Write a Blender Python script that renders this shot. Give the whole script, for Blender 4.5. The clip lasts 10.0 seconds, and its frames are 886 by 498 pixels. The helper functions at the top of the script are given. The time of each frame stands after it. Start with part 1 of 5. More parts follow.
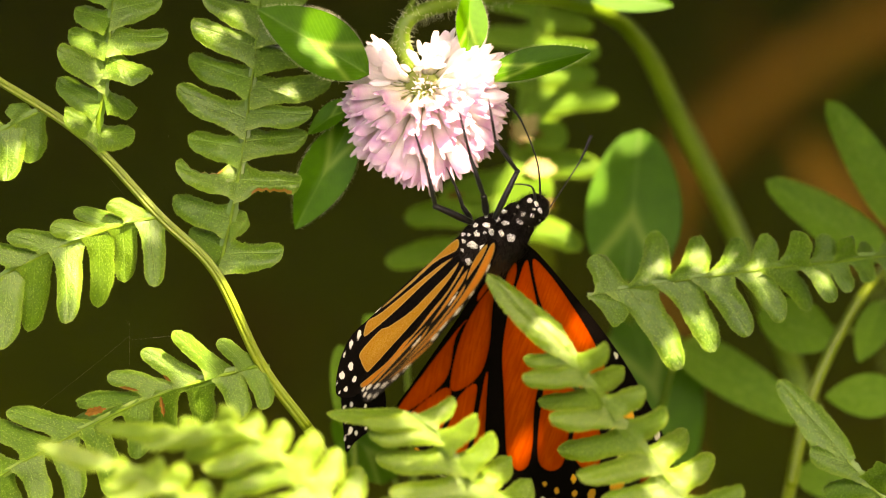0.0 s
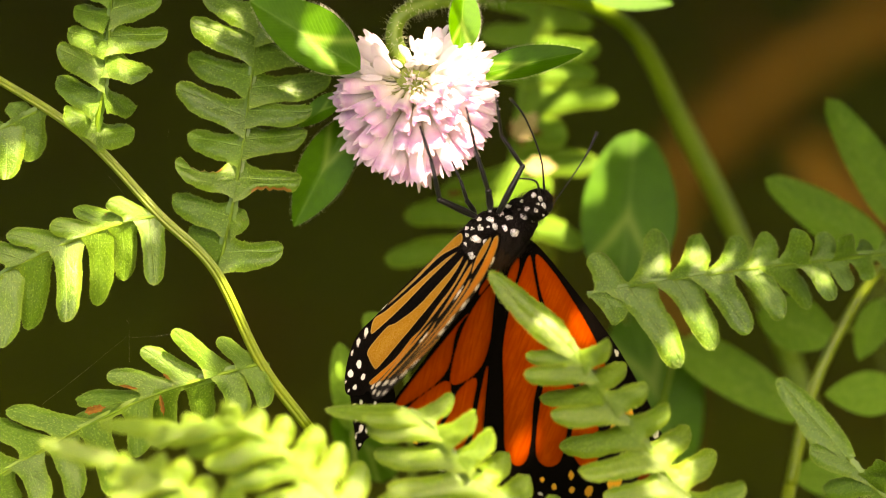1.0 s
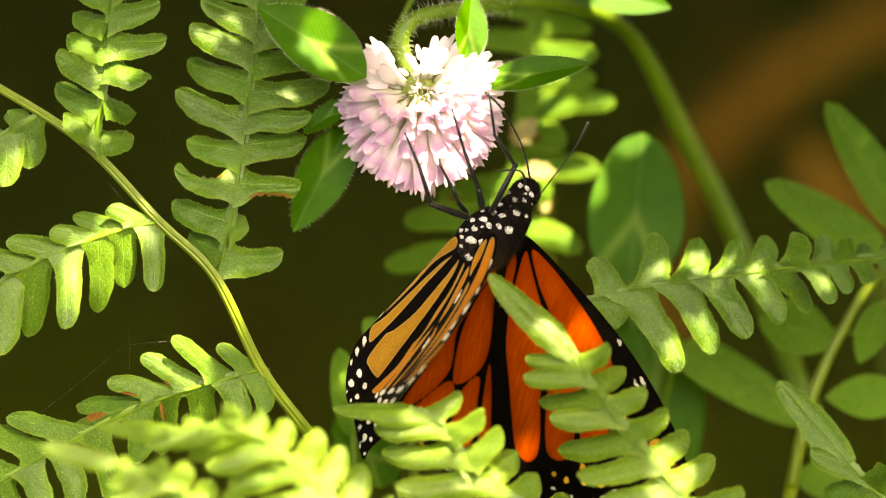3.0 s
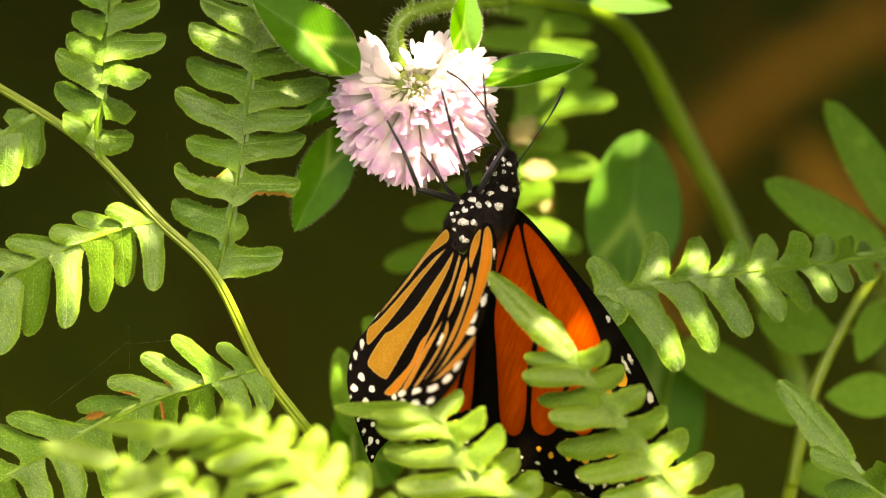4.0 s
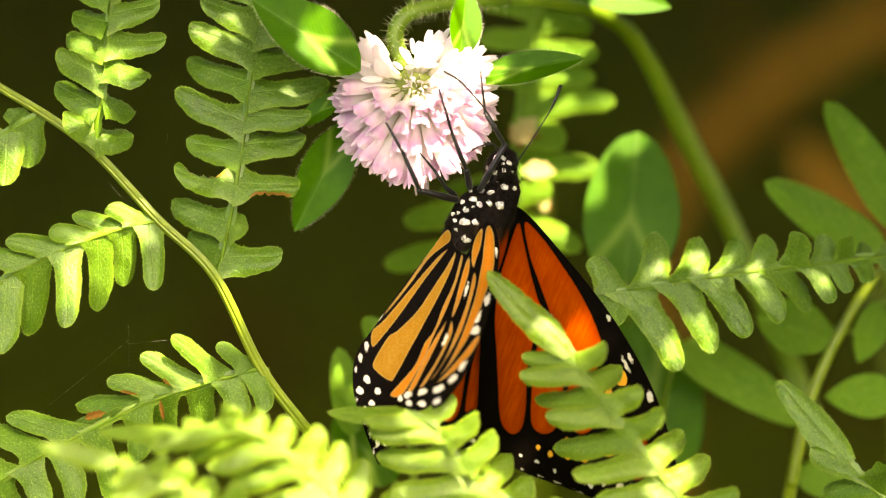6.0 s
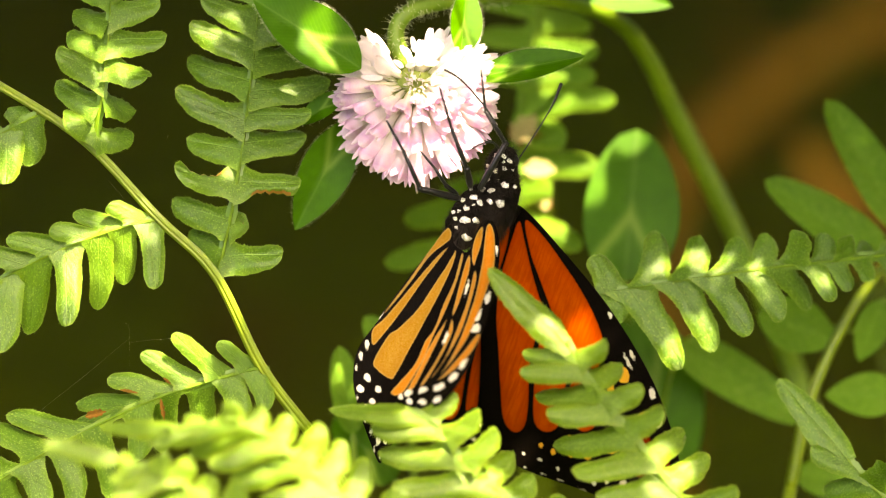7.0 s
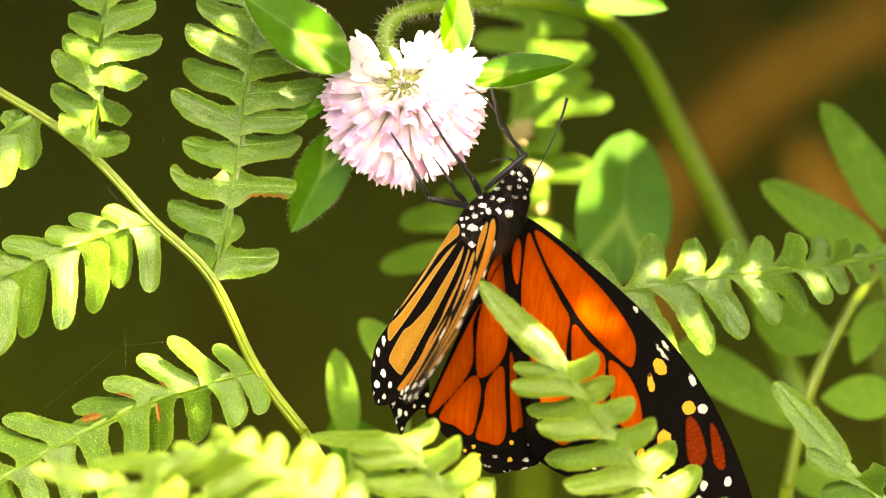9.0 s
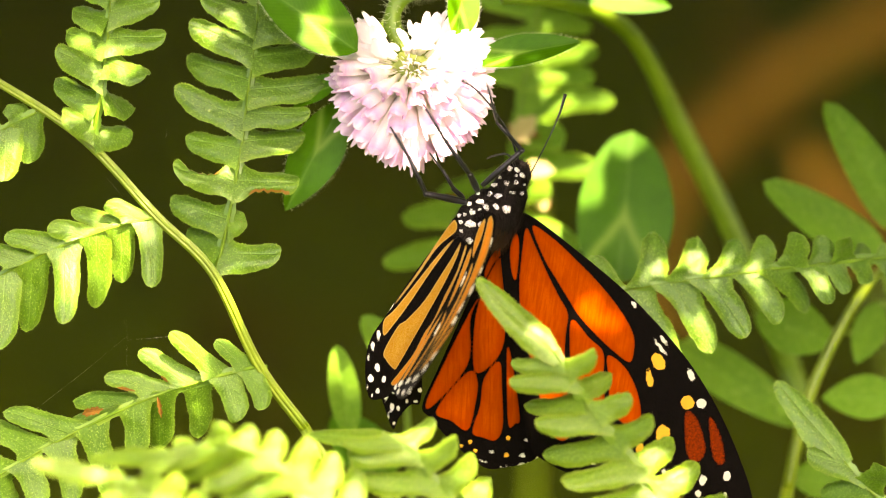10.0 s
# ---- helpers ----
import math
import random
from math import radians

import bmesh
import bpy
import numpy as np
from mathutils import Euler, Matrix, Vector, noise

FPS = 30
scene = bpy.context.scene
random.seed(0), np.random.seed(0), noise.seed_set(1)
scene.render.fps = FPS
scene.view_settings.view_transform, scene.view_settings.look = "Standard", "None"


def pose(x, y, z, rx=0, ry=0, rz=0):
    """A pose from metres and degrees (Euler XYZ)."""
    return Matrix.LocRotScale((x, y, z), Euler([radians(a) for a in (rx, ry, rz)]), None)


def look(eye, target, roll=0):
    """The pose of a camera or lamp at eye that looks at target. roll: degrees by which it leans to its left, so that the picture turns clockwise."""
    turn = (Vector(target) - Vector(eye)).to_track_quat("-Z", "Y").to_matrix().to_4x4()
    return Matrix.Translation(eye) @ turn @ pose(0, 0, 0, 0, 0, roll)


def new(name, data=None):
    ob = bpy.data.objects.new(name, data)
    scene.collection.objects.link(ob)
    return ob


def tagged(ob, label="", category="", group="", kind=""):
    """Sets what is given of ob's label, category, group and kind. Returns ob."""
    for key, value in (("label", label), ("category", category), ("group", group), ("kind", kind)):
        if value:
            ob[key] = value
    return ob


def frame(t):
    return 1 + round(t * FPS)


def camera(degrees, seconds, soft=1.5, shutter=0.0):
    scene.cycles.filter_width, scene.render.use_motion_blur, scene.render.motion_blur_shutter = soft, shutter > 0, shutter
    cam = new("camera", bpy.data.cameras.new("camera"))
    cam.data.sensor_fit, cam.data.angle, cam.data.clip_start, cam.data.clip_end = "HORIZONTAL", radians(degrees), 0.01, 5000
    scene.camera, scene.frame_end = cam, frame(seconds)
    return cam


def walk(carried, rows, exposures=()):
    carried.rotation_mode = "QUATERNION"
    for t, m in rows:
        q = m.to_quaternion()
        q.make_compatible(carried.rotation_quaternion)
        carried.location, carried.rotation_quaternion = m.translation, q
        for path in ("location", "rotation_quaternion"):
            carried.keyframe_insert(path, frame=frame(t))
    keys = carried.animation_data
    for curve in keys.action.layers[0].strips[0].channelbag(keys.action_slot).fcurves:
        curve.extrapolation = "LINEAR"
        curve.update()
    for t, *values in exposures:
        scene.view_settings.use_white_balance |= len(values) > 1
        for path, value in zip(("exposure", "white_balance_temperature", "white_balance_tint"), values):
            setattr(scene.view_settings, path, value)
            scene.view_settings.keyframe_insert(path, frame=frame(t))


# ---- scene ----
cam = camera(16.0, 10.0, 0.85)
FOCUS = 0.446
LENS = 784 / math.tan(radians(8.0))
BASE = look((0, 0, 0.55), (0, math.cos(radians(18)), 0.55 - math.sin(radians(18))))
SHAKE = [
    (0, -0.0196, 0.0112, 0.276), (0.5, 0.0111, 0.0084, 0.173), (1, -0.0507, 0.0045, 0.239), (1.5, 0.0514, -0.0088, 0.060),
    (2, -0.0353, 0.0102, 0.453), (2.5, 0.0429, 0.0109, 0.124), (4, 0.0242, -0.0045, -0.093), (4.5, -0.0257, -0.0089, 0.051),
    (5, 0.0059, 0.0104, -0.171), (5.5, 0.0344, -0.0146, -0.009), (7, 0, 0, 0), (7.5, 0.0555, -0.0260, -0.063),
    (8, 0.0209, -0.0435, 0.007), (8.5, 0.0178, -0.0614, 0.065), (9, 0.0554, -0.0749, -0.057), (9.5, -0.0885, 0.0160, 0.495),
    (10, -0.0021, -0.0335, 0.357)]
walk(cam, [(t, BASE @ pose(0, 0, 0, a, b, c)) for t, a, b, c in SHAKE],
     exposures=[(t, 2.82 + e, 9800 if t > 8.4 else 10300, 25 if t < 1.8 else 20 if t > 8.4 else 15) for t, e in ((0, -0.12), (1, -0.12), (1.5, -0.12), (2.0, -0.38), (2.5, -0.33), (2.8, -0.05), (4, -0.05), (5, -0.12), (5.5, 0.0), (7, 0.19), (7.5, 0.17),
                                                     (8.2, 0.22), (8.6, 0.54), (9, 0.72), (9.5, 0.58), (10, 0.58))])
cam.data.dof.use_dof = True
cam.data.dof.focus_distance = FOCUS
cam.data.dof.aperture_fstop = 8.0

# ---- light ----
SUN_WAY = BASE.to_3x3() @ Vector((0.36, 0.74, 0.56)).normalized()   # towards the sun
elevation = math.asin(SUN_WAY.z)
azimuth = math.atan2(SUN_WAY.x, SUN_WAY.y)
world = bpy.data.worlds.new("sky")
scene.world = world
world.use_nodes = True
sky = world.node_tree.nodes.new("ShaderNodeTexSky")
sky.sky_type, sky.sun_disc = "NISHITA", False
sky.sun_elevation, sky.sun_rotation = elevation, azimuth
sky.air_density, sky.dust_density, sky.ozone_density = 0.7, 6.0, 0.4     # a hazy summer sky
world.node_tree.links.new(sky.outputs[0], world.node_tree.nodes["Background"].inputs[0])
world.node_tree.nodes["Background"].inputs[1].default_value = 0.235
sun = new("sun", bpy.data.lights.new("sun", "SUN"))
sun.data.energy, sun.data.angle, sun.data.color = 4.8, radians(0.8), (1.0, 0.96, 0.86)
sun.matrix_world = look((0, 0, 3), Vector((0, 0, 3)) - SUN_WAY)


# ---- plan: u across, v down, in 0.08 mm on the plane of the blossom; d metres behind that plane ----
def plan(u, v, d=0.0):
    r = (FOCUS + d) / LENS
    return BASE @ Vector(((u - 784) * r, (441 - v) * r, -(FOCUS + d)))


def unit(d=0.0):
    return (FOCUS + d) / LENS


def spot(u, v, d=0.0, turn=0.0):
    """A pose at a place of the plan: x to the right, y up, z towards the viewer, turned by degrees."""
    m = BASE.to_3x3().to_4x4()
    m.translation = plan(u, v, d)
    return m @ pose(0, 0, 0, 0, 0, turn)


def thing(name, u, v, d, label, category, group="", kind=""):
    ob = new(name)
    ob.empty_display_size = 0.005
    ob.matrix_world = spot(u, v, d)
    ob["home"] = (u, v, d)
    return tagged(ob, label, category, group, kind)


def loc(ob, u, v, d):
    """A place of the plan in the space of a thing."""
    h = ob["home"]
    return spot(h[0], h[1], h[2]).inverted() @ plan(u, v, d)


def part(name, bm, material, parent, label="", smooth=True):
    me = bpy.data.meshes.new(name)
    if smooth:
        for f in bm.faces:
            f.smooth = True
    bm.to_mesh(me)
    bm.free()
    return piece(name, me, material, parent, label)


def piece(name, me, material, parent, label="", m=None):
    if material and not me.materials:
        me.materials.append(material)
    ob = new(name, me)
    ob.parent = parent
    if m is not None:
        ob.matrix_basis = m
    return tagged(ob, label)


# ---- materials ----
def shader(name):
    mat = bpy.data.materials.new(name)
    mat.use_nodes = True
    nt = mat.node_tree
    return mat, nt, nt.nodes["Principled BSDF"], nt.nodes["Material Output"]


def node(nt, kind, **values):
    n = nt.nodes.new(kind)
    for key, value in values.items():
        n.inputs[key.replace("_", " ")].default_value = value
    return n


def math_node(nt, op, a, b=None, c=None):
    n = nt.nodes.new("ShaderNodeMath")
    n.operation = op
    for i, v in enumerate((a, b, c)):
        if v is None:
            continue
        if isinstance(v, (int, float)):
            n.inputs[i].default_value = v
        else:
            nt.links.new(v, n.inputs[i])
    return n.outputs[0]


def mix_color(nt, fac, a, b):
    n = nt.nodes.new("ShaderNodeMix")
    n.data_type = "RGBA"
    for i, v in ((0, fac), (6, a), (7, b)):
        if isinstance(v, (int, float)):
            n.inputs[i].default_value = v
        elif isinstance(v, tuple):
            n.inputs[i].default_value = (*v, 1)
        else:
            nt.links.new(v, n.inputs[i])
    return n.outputs[2]


def ramp(nt, fac, stops):
    n = nt.nodes.new("ShaderNodeValToRGB")
    while len(n.color_ramp.elements) < len(stops):
        n.color_ramp.elements.new(0.5)
    for e, (p, c) in zip(n.color_ramp.elements, stops):
        e.position, e.color = p, (*c, 1)
    nt.links.new(fac, n.inputs[0])
    return n.outputs[0]


def noise_node(nt, coord, scale, detail=3.0, rough=0.55):
    n = node(nt, "ShaderNodeTexNoise", Scale=scale, Detail=detail, Roughness=rough)
    nt.links.new(coord, n.inputs["Vector"])
    return n.outputs["Fac"]


def bump(nt, height, bsdf, strength=0.4, distance=0.0003):
    n = node(nt, "ShaderNodeBump", Strength=strength, Distance=distance)
    nt.links.new(height, n.inputs["Height"])
    nt.links.new(n.outputs[0], bsdf.inputs["Normal"])
    return n.outputs[0]


def see_through(nt, bsdf, out, color, share):
    """Part of the light goes through the blade."""
    tr = nt.nodes.new("ShaderNodeBsdfTranslucent")
    nt.links.new(color, tr.inputs["Color"])
    mx = nt.nodes.new("ShaderNodeMixShader")
    mx.inputs[0].default_value = share
    nt.links.new(bsdf.outputs[0], mx.inputs[1])
    nt.links.new(tr.outputs[0], mx.inputs[2])
    nt.links.new(mx.outputs[0], out.inputs["Surface"])


def coords(nt, kind="Object"):
    return nt.nodes.new("ShaderNodeTexCoord").outputs[kind]


def split(nt, vec):
    n = nt.nodes.new("ShaderNodeSeparateXYZ")
    nt.links.new(vec, n.inputs[0])
    return n.outputs


def skin(nt, size):
    """The thing's own coordinates in metres, shifted from piece to piece; size: the metres of one own unit along x, y, z."""
    n = nt.nodes.new("ShaderNodeVectorMath")
    n.operation = "MULTIPLY"
    nt.links.new(coords(nt), n.inputs[0])
    n.inputs[1].default_value = size
    m = nt.nodes.new("ShaderNodeVectorMath")
    m.operation = "ADD"
    nt.links.new(n.outputs[0], m.inputs[0])
    nt.links.new(math_node(nt, "MULTIPLY", nt.nodes.new("ShaderNodeObjectInfo").outputs["Random"], 7.0), m.inputs[1])
    return m.outputs[0]


def leaf_material(name, dark, light, through_tint, vein_scale=9.0, brown=0.0, share=0.35, rough=0.5, slant=1.0, gloss_level=0.45):
    """A blade whose own x runs from 0 to 1 along the midrib and y across."""
    mat, nt, b, out = shader(name)
    x, y, _ = split(nt, coords(nt))
    rnd = nt.nodes.new("ShaderNodeObjectInfo").outputs["Random"]
    ay = math_node(nt, "ABSOLUTE", y)
    own = skin(nt, (0.0085, 0.0036, 0.0036))
    fine = noise_node(nt, own, 2600.0, 5, 0.7)
    broad = noise_node(nt, own, 230.0, 3)
    # side veins: slanting forked lines off the midrib
    ph = math_node(nt, "SUBTRACT", math_node(nt, "MULTIPLY", x, vein_scale), math_node(nt, "MULTIPLY", ay, vein_scale * slant * 0.55))
    ph = math_node(nt, "ADD", ph, math_node(nt, "MULTIPLY", broad, 0.5))
    vein = math_node(nt, "POWER", math_node(nt, "ABSOLUTE", math_node(nt, "SINE", math_node(nt, "MULTIPLY", ph, 3.1416))), 5.0)
    rib = math_node(nt, "SMOOTH_MIN", math_node(nt, "MULTIPLY", ay, 26.0), 1.0, 0.1)
    grain = ramp(nt, fine, [(0.34, (0, 0, 0)), (0.66, (1, 1, 1))])
    v = math_node(nt, "ADD", math_node(nt, "MULTIPLY", grain, 0.50), math_node(nt, "MULTIPLY", rnd, 0.24))
    v = math_node(nt, "ADD", v, math_node(nt, "MULTIPLY", broad, 0.62))
    base = ramp(nt, v, [(0.25, dark), (1.0, light)])
    ribc = tuple(min(1, c * 1.5 + 0.02) for c in light)
    base = mix_color(nt, math_node(nt, "MULTIPLY", math_node(nt, "SUBTRACT", 1.0, rib), 0.24), base, ribc)
    base = mix_color(nt, math_node(nt, "MULTIPLY", vein, 0.16), base, tuple(c * 0.6 for c in dark))
    margin = nt.nodes.new("ShaderNodeAttribute")
    margin.attribute_name = "rim"
    base = mix_color(nt, math_node(nt, "MULTIPLY", math_node(nt, "MULTIPLY", margin.outputs["Fac"], fine), 1.2), base, tuple(c * k + 0.01 for c, k in zip(light, (1.7, 1.35, 1.2))))
    # pale specks: fine down, and its sparkle put into the colour
    speck = ramp(nt, noise_node(nt, own, 4200.0, 2, 0.5), [(0.56, (0, 0, 0)), (0.68, (1, 1, 1))])
    base = mix_color(nt, math_node(nt, "MULTIPLY", speck, 0.45), base, (0.24, 0.40, 0.06))
    if brown:
        patch = noise_node(nt, own, 300.0, 3, 0.6)
        m = math_node(nt, "GREATER_THAN", math_node(nt, "ADD", patch, math_node(nt, "MULTIPLY", rnd, 0.05)), 0.80 - brown * 0.09)
        base = mix_color(nt, m, base, (0.15, 0.075, 0.014))
    rim = nt.nodes.new("ShaderNodeAttribute")
    rim.attribute_name = "dry"
    base = mix_color(nt, math_node(nt, "GREATER_THAN", math_node(nt, "ADD", rim.outputs["Fac"], math_node(nt, "MULTIPLY", fine, 0.3)), 0.75), base, (0.26, 0.10, 0.02))
    nt.links.new(base, b.inputs["Base Color"])
    gloss = noise_node(nt, own, 520.0, 3, 0.6)
    nt.links.new(math_node(nt, "ADD", math_node(nt, "MULTIPLY", gloss, 0.24), rough + 0.02), b.inputs["Roughness"])
    b.inputs["Specular IOR Level"].default_value = gloss_level
    b.inputs["Sheen Weight"].default_value = 0.05
    b.inputs["Sheen Roughness"].default_value = 0.45
    b.inputs["Sheen Tint"].default_value = (0.85, 0.95, 0.6, 1)
    h = math_node(nt, "ADD", math_node(nt, "MULTIPLY", vein, -0.15), math_node(nt, "MULTIPLY", fine, 0.8))
    h = math_node(nt, "ADD", h, math_node(nt, "MULTIPLY", rib, 0.4))
    h = math_node(nt, "ADD", h, math_node(nt, "MULTIPLY", speck, 0.4))
    bump(nt, h, b, 0.9, 0.00013)
    tint = mix_color(nt, 0.75, base, through_tint)
    see_through(nt, b, out, tint, share)
    return mat


FERN = leaf_material("fern_green", (0.023, 0.084, 0.002), (0.080, 0.196, 0.010), (0.11, 0.27, 0.010), 7, 0.2, 0.20, 0.25)
FERN_NEAR = leaf_material("fern_bright_green", (0.034, 0.098, 0.003), (0.092, 0.190, 0.008), (0.14, 0.31, 0.010), 6, 0.0, 0.28, 0.26, 1.0, 0.40)
# worn copy of FERN with more brown, darkened for the branch in shade
FERN_SHADE = leaf_material("fern_worn_shaded_green", (0.020, 0.076, 0.002), (0.070, 0.175, 0.010), (0.10, 0.25, 0.010), 7, 0.5, 0.20, 0.30, 1.0, 0.36)
FERN_FAR = leaf_material("fern_deep_green", (0.040, 0.126, 0.004), (0.100, 0.248, 0.012), (0.17, 0.40, 0.014), 7, 0.4, 0.26, 0.5, 1.0, 0.25)


def clover_material(name, chevron):
    mat, nt, b, out = shader(name)
    x, y, _ = split(nt, coords(nt))
    ay = math_node(nt, "ABSOLUTE", y)
    own = skin(nt, (0.016, 0.007, 0.007))
    fine = noise_node(nt, own, 800.0, 4)
    broad = noise_node(nt, own, 130.0, 2)
    ph = math_node(nt, "SUBTRACT", math_node(nt, "MULTIPLY", x, 20.0), math_node(nt, "MULTIPLY", ay, 15.0))
    ph = math_node(nt, "ADD", ph, math_node(nt, "MULTIPLY", fine, 0.9))
    vein = math_node(nt, "POWER", math_node(nt, "ABSOLUTE", math_node(nt, "SINE", math_node(nt, "MULTIPLY", ph, 3.1416))), 8.0)
    base = ramp(nt, math_node(nt, "ADD", math_node(nt, "MULTIPLY", fine, 0.5), math_node(nt, "MULTIPLY", broad, 0.5)),
                [(0.3, (0.016, 0.090, 0.001)), (0.75, (0.042, 0.155, 0.003))])
    # pale chevron across the blade
    off = math_node(nt, "ADD", math_node(nt, "SUBTRACT", x, 0.46), math_node(nt, "MULTIPLY", ay, 1.1))
    off = math_node(nt, "ADD", off, math_node(nt, "MULTIPLY", math_node(nt, "SUBTRACT", broad, 0.5), 0.25))
    band = math_node(nt, "SUBTRACT", 1.0, math_node(nt, "SMOOTH_MIN", math_node(nt, "MULTIPLY", math_node(nt, "ABSOLUTE", off), 9.0), 1.0, 0.3))
    base = mix_color(nt, math_node(nt, "MULTIPLY", band, chevron), base, (0.17, 0.31, 0.045))
    rib = math_node(nt, "SMOOTH_MIN", math_node(nt, "MULTIPLY", ay, 40.0), 1.0, 0.1)
    base = mix_color(nt, math_node(nt, "MULTIPLY", math_node(nt, "SUBTRACT", 1.0, rib), 0.28), base, (0.16, 0.29, 0.05))
    base = mix_color(nt, math_node(nt, "MULTIPLY", vein, 0.09), base, (0.10, 0.22, 0.025))
    nt.links.new(base, b.inputs["Base Color"])
    b.inputs["Roughness"].default_value = 0.48
    b.inputs["Specular IOR Level"].default_value = 0.14
    h = math_node(nt, "ADD", math_node(nt, "MULTIPLY", vein, -0.2), math_node(nt, "MULTIPLY", fine, 0.6))
    bump(nt, h, b, 0.4, 0.00018)
    see_through(nt, b, out, mix_color(nt, 0.6, base, (0.13, 0.32, 0.010)), 0.24)
    return mat


CLOVER = clover_material("clover_green", 0.7)


def plain_material(name, a, b2, scale, rough=0.6, share=0.0, bumpy=0.3, dist=0.0002, spec=0.5):
    mat, nt, b, out = shader(name)
    geo = coords(nt)
    f = noise_node(nt, geo, scale, 5, 0.6)
    g = noise_node(nt, geo, scale * 0.15, 2)
    base = ramp(nt, math_node(nt, "ADD", math_node(nt, "MULTIPLY", f, 0.6), math_node(nt, "MULTIPLY", g, 0.4)), [(0.3, a), (0.7, b2)])
    nt.links.new(base, b.inputs["Base Color"])
    b.inputs["Roughness"].default_value = rough
    b.inputs["Specular IOR Level"].default_value = spec
    bump(nt, f, b, bumpy, dist)
    if share:
        see_through(nt, b, out, base, share)
    return mat


STALK = plain_material("fern_stalk", (0.07, 0.13, 0.006), (0.16, 0.235, 0.016), 500, 0.35, spec=0.35)
MIDRIB = plain_material("young_midrib", (0.055, 0.135, 0.009), (0.115, 0.215, 0.015), 700, 0.5, spec=0.15)
STEM = plain_material("clover_stem", (0.085, 0.185, 0.010), (0.16, 0.285, 0.018), 500, 0.45, 0.15)
RUST = plain_material("withered_leaf", (0.08, 0.036, 0.005), (0.22, 0.11, 0.02), 6, 0.7, 0.15, 0.8, spec=0.1)
BLEACHED = plain_material("bleached_leaf", (0.30, 0.24, 0.06), (0.62, 0.56, 0.26), 300, 0.5, 0.25, 0.6, spec=0.4)
HAIR = plain_material("plant_hair", (0.6, 0.66, 0.45), (0.75, 0.8, 0.6), 500, 0.5, 0.4)
def soil_material():
    mat, nt, b, out = shader("leaf_litter")
    geo = nt.nodes.new("ShaderNodeNewGeometry").outputs["Position"]
    litter = noise_node(nt, geo, 30.0, 5, 0.6)
    moss = noise_node(nt, geo, 7.5, 3)
    # tones set below real litter and moss: part of the shade is in the colour
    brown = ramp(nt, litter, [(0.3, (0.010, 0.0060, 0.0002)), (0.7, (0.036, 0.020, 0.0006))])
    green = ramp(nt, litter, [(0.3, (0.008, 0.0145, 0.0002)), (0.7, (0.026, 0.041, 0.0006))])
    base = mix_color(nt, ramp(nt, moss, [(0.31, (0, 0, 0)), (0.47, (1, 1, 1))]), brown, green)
    nt.links.new(base, b.inputs["Base Color"])
    b.inputs["Roughness"].default_value = 0.95
    b.inputs["Specular IOR Level"].default_value = 0.05
    bump(nt, litter, b, 1.0, 0.02)
    return mat


SOIL = soil_material()
STRAW = plain_material("dead_stalk", (0.045, 0.026, 0.002), (0.090, 0.050, 0.004), 60, 0.8, 0, 0.5, 0.001, 0.08)
CROWN = plain_material("crown_leaves", (0.02, 0.045, 0.01), (0.05, 0.09, 0.02), 40, 0.6)
BARK = plain_material("bark", (0.05, 0.04, 0.03), (0.14, 0.11, 0.08), 30, 0.85, 0, 0.8, 0.004, 0.2)
CHITIN = plain_material("black_leg", (0.004, 0.004, 0.005), (0.012, 0.013, 0.016), 900, 0.28, 0, 0.2, 0.0002, 0.30)
FUZZ = plain_material("black_down", (0.004, 0.003, 0.003), (0.012, 0.009, 0.007), 2500, 0.8, 0, 0.9, 0.0003, 0.08)
BLACK_HAIR = plain_material("black_hair", (0.004, 0.003, 0.002), (0.014, 0.010, 0.007), 2500, 0.6, 0, 0.2, 0.0002, 0.2)
BROWN_FUZZ = plain_material("brown_down", (0.012, 0.007, 0.003), (0.06, 0.034, 0.014), 2500, 0.8, 0, 0.6, 0.0003, 0.1)
WHITE_SCALE = plain_material("white_scales", (0.72, 0.72, 0.68), (0.88, 0.88, 0.84), 2500, 0.6)
WEB = plain_material("web_silk", (0.2, 0.2, 0.15), (0.3, 0.3, 0.25), 500, 0.35)


def petal_material(name, stops):
    """Own x runs from the calyx to the tip of the petal."""
    mat, nt, b, out = shader(name)
    x, y, z = split(nt, coords(nt))
    rnd = nt.nodes.new("ShaderNodeObjectInfo").outputs["Random"]
    own = skin(nt, (0.011, 0.010, 0.010))
    f = noise_node(nt, own, 900.0, 3)
    s = math_node(nt, "ADD", x, math_node(nt, "MULTIPLY", math_node(nt, "SUBTRACT", f, 0.5), 0.16))
    s = math_node(nt, "ADD", s, math_node(nt, "MULTIPLY", math_node(nt, "SUBTRACT", rnd, 0.5), 0.12))
    base = ramp(nt, s, stops)
    streak = noise_node(nt, skin(nt, (0.4, 14.0, 0.4)), 3.0, 2)
    base = mix_color(nt, math_node(nt, "MULTIPLY", math_node(nt, "MULTIPLY", streak, x), 0.16), base, (0.74, 0.50, 0.68))
    nt.links.new(base, b.inputs["Base Color"])
    b.inputs["Roughness"].default_value = 0.5
    bump(nt, math_node(nt, "ADD", f, math_node(nt, "MULTIPLY", streak, 0.6)), b, 0.3, 0.0001)
    see_through(nt, b, out, base, 0.46)
    return mat


